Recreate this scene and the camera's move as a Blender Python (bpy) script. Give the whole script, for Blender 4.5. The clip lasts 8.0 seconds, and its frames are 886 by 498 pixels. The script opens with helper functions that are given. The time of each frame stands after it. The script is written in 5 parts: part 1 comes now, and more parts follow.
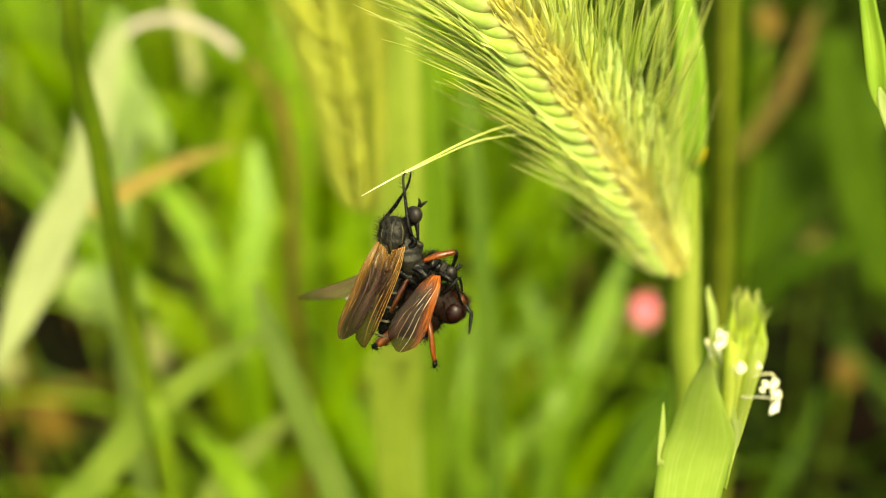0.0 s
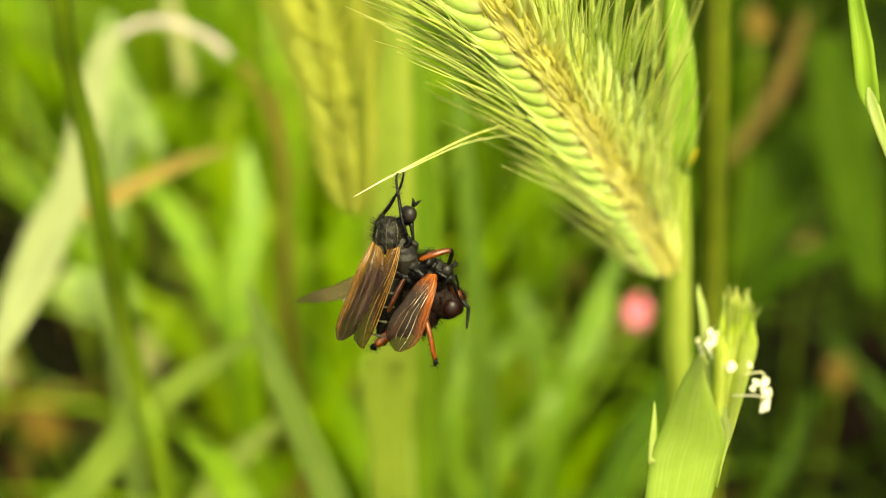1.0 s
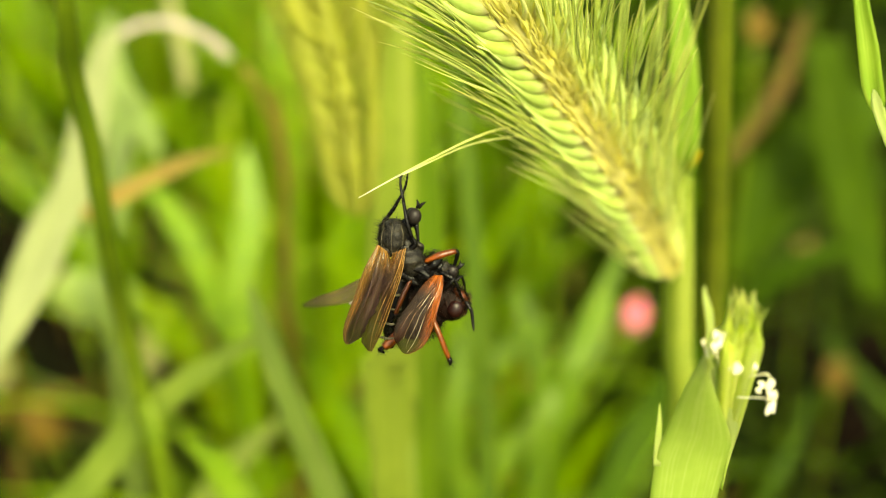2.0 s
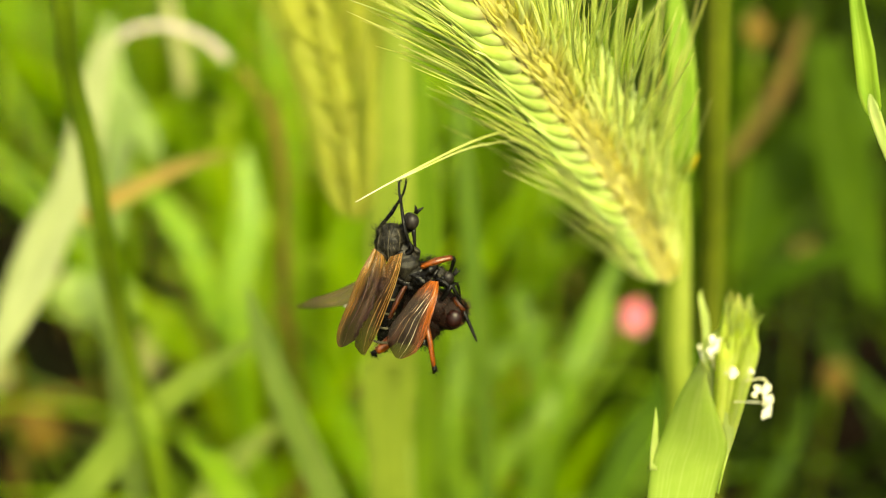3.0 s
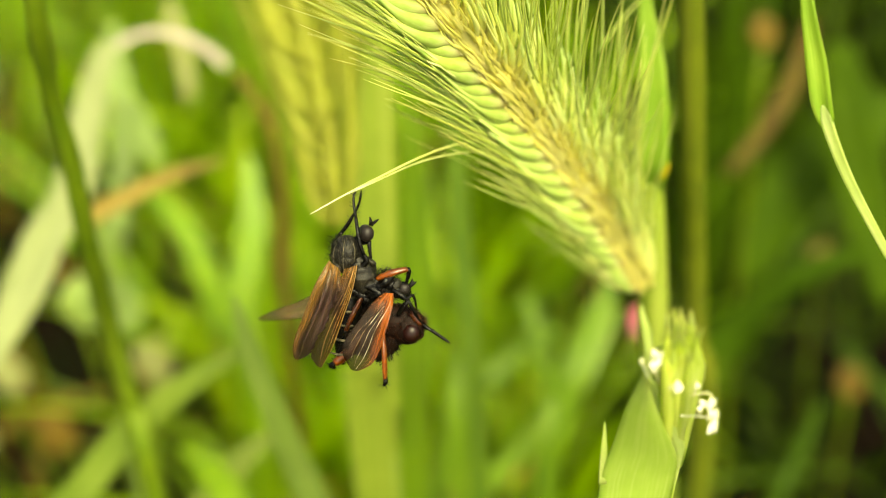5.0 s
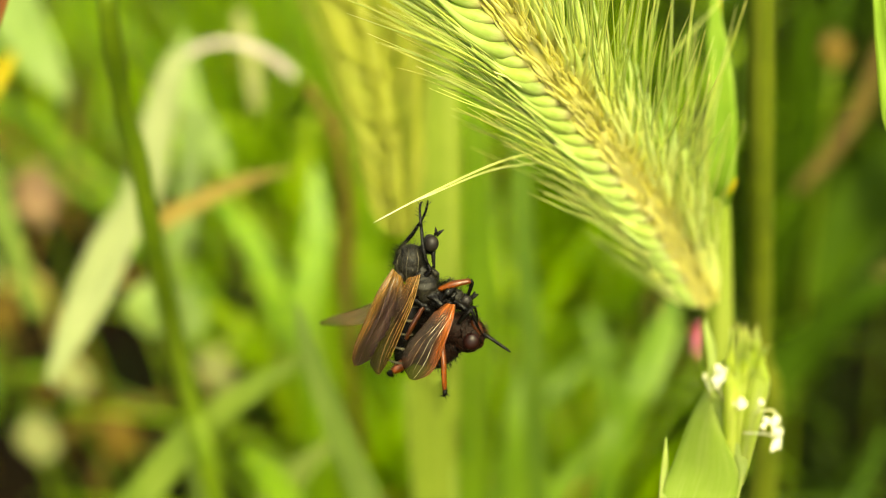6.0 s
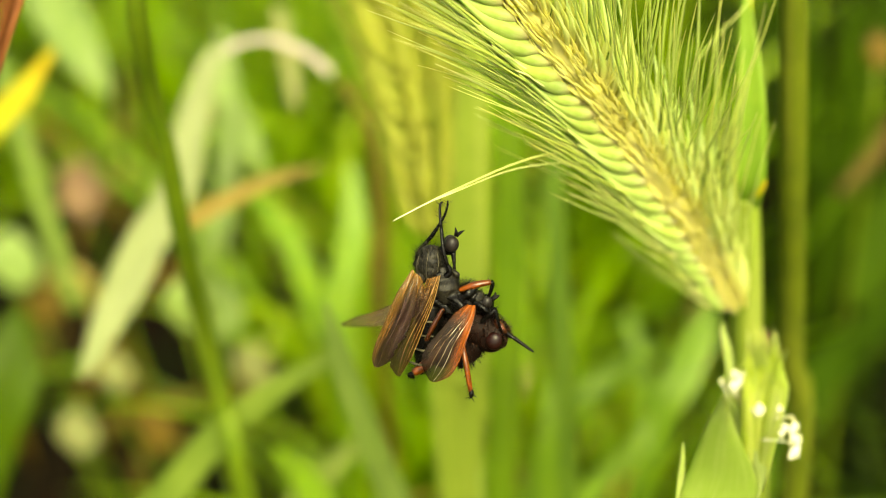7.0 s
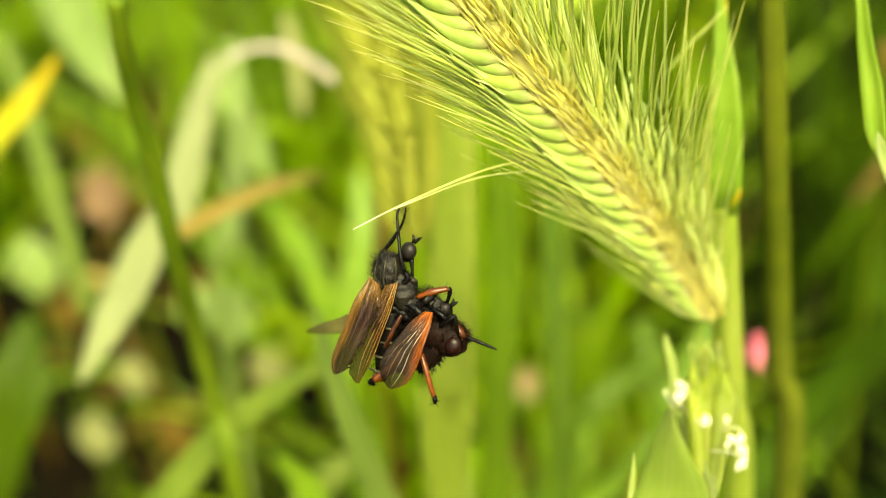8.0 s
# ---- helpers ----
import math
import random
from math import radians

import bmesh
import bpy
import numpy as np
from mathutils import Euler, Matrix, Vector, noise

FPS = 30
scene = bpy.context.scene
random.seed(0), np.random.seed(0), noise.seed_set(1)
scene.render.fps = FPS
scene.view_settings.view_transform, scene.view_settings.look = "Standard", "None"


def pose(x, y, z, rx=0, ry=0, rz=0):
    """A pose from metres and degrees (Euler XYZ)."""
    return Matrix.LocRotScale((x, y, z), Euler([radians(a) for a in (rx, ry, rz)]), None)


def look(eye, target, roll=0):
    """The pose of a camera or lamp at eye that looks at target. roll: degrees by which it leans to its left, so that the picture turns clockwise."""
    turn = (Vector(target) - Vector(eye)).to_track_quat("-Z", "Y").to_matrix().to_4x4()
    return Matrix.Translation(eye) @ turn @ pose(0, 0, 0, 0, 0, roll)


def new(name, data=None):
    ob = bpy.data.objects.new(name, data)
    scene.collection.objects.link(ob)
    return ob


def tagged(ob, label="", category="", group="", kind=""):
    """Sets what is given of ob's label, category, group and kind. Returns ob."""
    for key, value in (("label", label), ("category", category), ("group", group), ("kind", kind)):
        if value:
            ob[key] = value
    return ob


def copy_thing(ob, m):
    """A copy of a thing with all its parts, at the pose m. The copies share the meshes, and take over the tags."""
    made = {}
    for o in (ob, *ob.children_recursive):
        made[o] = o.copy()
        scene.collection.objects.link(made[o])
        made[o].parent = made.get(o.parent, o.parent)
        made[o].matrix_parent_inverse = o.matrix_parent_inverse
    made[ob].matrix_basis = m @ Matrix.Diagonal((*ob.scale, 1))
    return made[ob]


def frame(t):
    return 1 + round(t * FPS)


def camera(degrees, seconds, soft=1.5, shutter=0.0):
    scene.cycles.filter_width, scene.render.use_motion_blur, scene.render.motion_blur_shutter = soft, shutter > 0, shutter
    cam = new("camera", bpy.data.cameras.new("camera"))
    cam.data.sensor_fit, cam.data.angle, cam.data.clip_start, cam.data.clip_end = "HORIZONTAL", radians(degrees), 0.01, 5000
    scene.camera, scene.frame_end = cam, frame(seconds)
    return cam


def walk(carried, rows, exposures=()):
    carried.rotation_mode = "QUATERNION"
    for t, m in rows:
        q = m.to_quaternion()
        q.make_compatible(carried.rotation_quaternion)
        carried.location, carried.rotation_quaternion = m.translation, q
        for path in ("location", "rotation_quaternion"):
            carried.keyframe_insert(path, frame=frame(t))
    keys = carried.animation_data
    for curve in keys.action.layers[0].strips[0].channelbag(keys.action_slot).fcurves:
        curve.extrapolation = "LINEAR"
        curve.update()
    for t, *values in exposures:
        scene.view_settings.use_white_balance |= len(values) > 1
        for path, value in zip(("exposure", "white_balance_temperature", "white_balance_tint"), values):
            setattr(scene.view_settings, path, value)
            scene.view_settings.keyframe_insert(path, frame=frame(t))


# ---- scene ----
# A macro view in a meadow: two dance flies and their prey hang on one awn of a wall barley spike.
cam = camera(38.0, 8.0, soft=0.8)
cam.data.dof.use_dof = True
cam.data.dof.focus_distance = 0.0888
cam.data.dof.aperture_fstop = 19.0
PATH = [
    (0, (-0.00118, -0.09049, 0.32050), (0.00023, -0.00898, 0.26259), -2.14),
    (0.5, (-0.00120, -0.09088, 0.32083), (0.00055, -0.00934, 0.26295), -2.05),
    (1, (-0.00112, -0.09087, 0.32052), (0.00086, -0.00923, 0.26281), -2.07),
    (1.5, (-0.00145, -0.09092, 0.32059), (0.00069, -0.00932, 0.26281), -1.82),
    (1.7, (-0.00171, -0.09079, 0.32040), (0.00055, -0.00912, 0.26275), -1.83),
    (2.8, (-0.00153, -0.09101, 0.32092), (0.00068, -0.00927, 0.26336), -1.87),
    (3, (-0.00146, -0.09081, 0.32067), (0.00079, -0.00902, 0.26317), -1.82),
    (3.5, (-0.00133, -0.09071, 0.32040), (0.00088, -0.00883, 0.26304), -1.88),
    (4, (-0.00033, -0.09093, 0.32056), (0.00139, -0.00908, 0.26315), -2.10),
    (4.2, (0.00018, -0.09066, 0.32049), (0.00184, -0.00885, 0.26300), -2.47),
    (5.3, (0.00470, -0.09046, 0.32121), (0.00322, -0.00846, 0.26399), -3.15),
    (5.5, (0.00433, -0.09059, 0.32086), (0.00190, -0.00830, 0.26409), -3.40),
    (6, (0.00404, -0.09058, 0.32077), (-0.00108, -0.00804, 0.26456), -3.68),
    (6.5, (0.00425, -0.09045, 0.32055), (-0.00322, -0.00802, 0.26443), -4.13),
    (7, (0.00592, -0.08981, 0.32026), (-0.00280, -0.00748, 0.26417), -4.41),
    (7.5, (0.00814, -0.09009, 0.32035), (-0.00172, -0.00776, 0.26445), -4.72),
    (8, (0.01125, -0.08939, 0.32011), (-0.00024, -0.00701, 0.26459), -5.29),
]
walk(cam, [(t, look(eye, target, roll)) for t, eye, target, roll in PATH],
     exposures=[(0.0, 1.28, 8000, -7), (8.0, 1.28, 8000, -7)])

# ---- world and sun ----
SUN_ELEVATION, SUN_TURN = radians(56), radians(156)     # turn: from ahead (+y) to the right (+x)
world = bpy.data.worlds.new("sky")
scene.world = world
world.use_nodes = True
sky = world.node_tree.nodes.new("ShaderNodeTexSky")
sky.sky_type, sky.sun_disc = "NISHITA", False
sky.sun_elevation, sky.sun_rotation = SUN_ELEVATION, SUN_TURN
sky.dust_density, sky.ozone_density = 7.0, 0.6        # thin bright haze
back = world.node_tree.nodes["Background"]
back.inputs["Strength"].default_value = 0.15
world.node_tree.links.new(sky.outputs[0], back.inputs["Color"])
sun = new("sun", bpy.data.lights.new("sun", "SUN"))
sun.data.energy, sun.data.angle, sun.data.color = 2.6, radians(14.0), (1.0, 0.97, 0.66)
TO_SUN = Vector((math.sin(SUN_TURN) * math.cos(SUN_ELEVATION), math.cos(SUN_TURN) * math.cos(SUN_ELEVATION), math.sin(SUN_ELEVATION)))
sun.matrix_world = look(TO_SUN * 5, (0, 0, 0))

rng = random.Random(7)


# ---- materials ----
class Shader:
    """Short hand for a node material."""

    def __init__(self, name):
        self.m = bpy.data.materials.new(name)
        self.m.use_nodes = True
        self.t = self.m.node_tree
        self.t.nodes.clear()

    def n(self, kind, *links, **values):
        node = self.t.nodes.new("ShaderNode" + kind)
        for key, value in values.items():
            if key == "op":
                node.operation = value
            elif key == "blend":
                node.data_type, node.blend_type = "RGBA", value
            else:
                node.inputs[int(key[1:]) if key[0] == "i" and key[1:].isdigit() else key].default_value = value
        for socket, source in links:
            self.t.links.new(source, node.inputs[socket])
        return node

    def ramp(self, source, stops):
        node = self.t.nodes.new("ShaderNodeValToRGB")
        e = node.color_ramp.elements
        while len(e) < len(stops):
            e.new(0.5)
        for k, (pos, col) in enumerate(stops):
            e[k].position, e[k].color = pos, (*col, 1) if len(col) == 3 else col
        self.t.links.new(source, node.inputs[0])
        return node.outputs[0]

    def uv(self, x, y):
        c = self.n("TexCoord")
        return self.n("Mapping", (0, c.outputs["UV"]), Scale=(x, y, 1)).outputs[0]

    def obj(self):
        return self.n("TexCoord").outputs["Object"]

    def noise(self, where, scale, detail=3.0, rough=0.55):
        return self.n("TexNoise", ("Vector", where), Scale=scale, Detail=detail, Roughness=rough).outputs["Fac"]

    def mix(self, fac, a, b, blend="MIX"):
        node = self.n("Mix", blend=blend)
        for k, v in ((0, fac), (6, a), (7, b)):
            if isinstance(v, (int, float)):
                node.inputs[k].default_value = v
            elif isinstance(v, tuple):
                node.inputs[k].default_value = (*v, 1)
            else:
                self.t.links.new(v, node.inputs[k])
        return node.outputs[2]

    def out(self, surface):
        o = self.t.nodes.new("ShaderNodeOutputMaterial")
        self.t.links.new(surface, o.inputs[0])
        return self.m


def plant(name, dark, light, pale, glow=0.45, rough=0.42, veins=26.0, blotch=220.0, stuff=False, tone=0.5, base=None, tip=None, warm=(1.25, 1.2, 0.55), gloss=0.16):
    """Living or dried plant tissue: parallel veins along it, blotches, per-piece tone, light passing through."""
    s = Shader(name)
    vein = s.noise(s.uv(veins, 2.2), 1.0, 3.0)
    spots = s.noise(s.obj(), blotch, 4.0)
    col = s.mix(s.ramp(spots, [(0.3, (0, 0, 0)), (0.7, (1, 1, 1))]), dark, light)
    col = s.mix(s.ramp(vein, [(0.5, (0, 0, 0)), (0.72, (0.7, 0.7, 0.7))]), col, pale)
    if base or tip:
        uv = s.n("SeparateXYZ", (0, s.n("TexCoord").outputs["UV"])).outputs[1]
        wobble = s.n("Math", (0, uv), (1, s.n("Math", (0, spots), i1=0.12, op="MULTIPLY").outputs[0]), op="ADD").outputs[0]
        if base:
            col = s.mix(s.ramp(wobble, [(0.05, (1, 1, 1)), (base[1], (0, 0, 0))]), col, base[0])
        if tip:
            col = s.mix(s.ramp(wobble, [(tip[1], (0, 0, 0)), (1.0, (1, 1, 1))]), col, tip[0])
    each = s.n("NewGeometry").outputs["Random Per Island"] if stuff else s.n("ObjectInfo").outputs["Random"]
    tint = s.ramp(each, [(0.0, (1 - tone, 1 - tone, 1 - tone)), (0.5, (1, 1, 0.9)), (1.0, (1 + tone * 0.6, 1 + tone * 0.3, 0.8))])
    col = s.mix(1.0, col, tint, "MULTIPLY")
    bump = s.n("Bump", ("Height", vein), Strength=0.35, Distance=0.0001)
    skin = s.n("BsdfPrincipled", ("Base Color", col), ("Normal", bump.outputs[0]), Roughness=rough)
    skin.inputs["Specular IOR Level"].default_value = gloss
    through_col = s.mix(1.0, col, warm, "MULTIPLY")
    thin = s.n("BsdfTranslucent", ("Color", through_col))
    return s.out(s.n("MixShader", (1, skin.outputs[0]), (2, thin.outputs[0]), Fac=glow).outputs[0])


def chitin(name, dark, light, rough=0.4, scale=4000.0, gloss=0.3, relief=0.8):
    s = Shader(name)
    grain = s.noise(s.obj(), scale, 5.0, 0.65)
    broad = s.noise(s.obj(), scale * 0.22, 2.0)
    col = s.mix(s.ramp(grain, [(0.42, (0, 0, 0)), (0.75, (1, 1, 1))]), dark, light)
    col = s.mix(s.ramp(broad, [(0.35, (0, 0, 0)), (0.7, (0.6, 0.6, 0.6))]), col, dark)
    bump = s.n("Bump", ("Height", grain), Strength=relief, Distance=0.00006)
    b = s.n("BsdfPrincipled", ("Base Color", col), ("Normal", bump.outputs[0]), Roughness=rough)
    b.inputs["Specular IOR Level"].default_value = gloss
    return s.out(b.outputs[0])


def membrane(name, smoke, amber, clear, reach, gloss=0.3, root_clear=0.9, wide=1.0):
    """A fly's wing: smoky film, amber along the leading edge and at the root, glossy; clear: how much light passes straight."""
    s = Shader(name)
    uv = s.n("SeparateXYZ", (0, s.n("TexCoord").outputs["UV"]))
    across, along = uv.outputs[0], uv.outputs[1]
    cells = s.noise(s.uv(20.0, 2.2), 1.0, 4.0)
    open_out = s.n("Math", (0, s.n("Math", (0, along), i1=reach, op="MULTIPLY").outputs[0]), i1=0.62, op="ADD").outputs[0]
    edge = s.n("Math", (0, across), (1, open_out), op="MULTIPLY").outputs[0]
    rooty = s.ramp(along, [(0.35, (1, 1, 1)), (0.95, (0.12, 0.12, 0.12))])
    gold = s.mix(1.0, s.ramp(edge, [(0.0, (1, 1, 1)), (0.2 * wide, (0.75, 0.75, 0.75)), (0.4 * wide, (0, 0, 0))]), rooty, "MULTIPLY")
    gold = s.mix(1.0, gold, s.ramp(along, [(0.02, (0.9, 0.9, 0.9)), (0.32, (0, 0, 0))]), "LIGHTEN")
    col = s.mix(gold, smoke, amber)
    col = s.mix(s.ramp(cells, [(0.42, (0, 0, 0)), (0.66, (0.45, 0.45, 0.45))]), col, tuple(c * 0.45 for c in smoke))
    panes = s.noise(s.uv(8.0, 1.4), 1.0, 2.0)
    col = s.mix(s.ramp(panes, [(0.5, (0, 0, 0)), (0.66, (1, 1, 1))]), col, s.mix(1.0, col, (2.3, 2.0, 1.7), "MULTIPLY"))
    bump = s.n("Bump", ("Height", cells), Strength=0.5, Distance=0.0001)
    film = s.n("BsdfPrincipled", ("Base Color", col), ("Normal", bump.outputs[0]), Roughness=gloss)
    film.inputs["Specular IOR Level"].default_value = 0.45
    thin = s.n("BsdfTranslucent", ("Color", col))
    body = s.n("MixShader", (1, film.outputs[0]), (2, thin.outputs[0]), Fac=0.35)
    gone = s.n("BsdfTransparent", ("Color", s.mix(0.5, col, (1.0, 0.95, 0.85))))
    see = s.n("MapRange", (0, gold), i1=0.0, i2=1.0, i3=clear, i4=clear * root_clear)
    thinner = s.n("Math", (0, along), i1=0.36, op="MULTIPLY").outputs[0]
    see = s.n("Math", (0, see.outputs[0]), (1, thinner), op="ADD")
    return s.out(s.n("MixShader", (0, see.outputs[0]), (1, body.outputs[0]), (2, gone.outputs[0])).outputs[0])


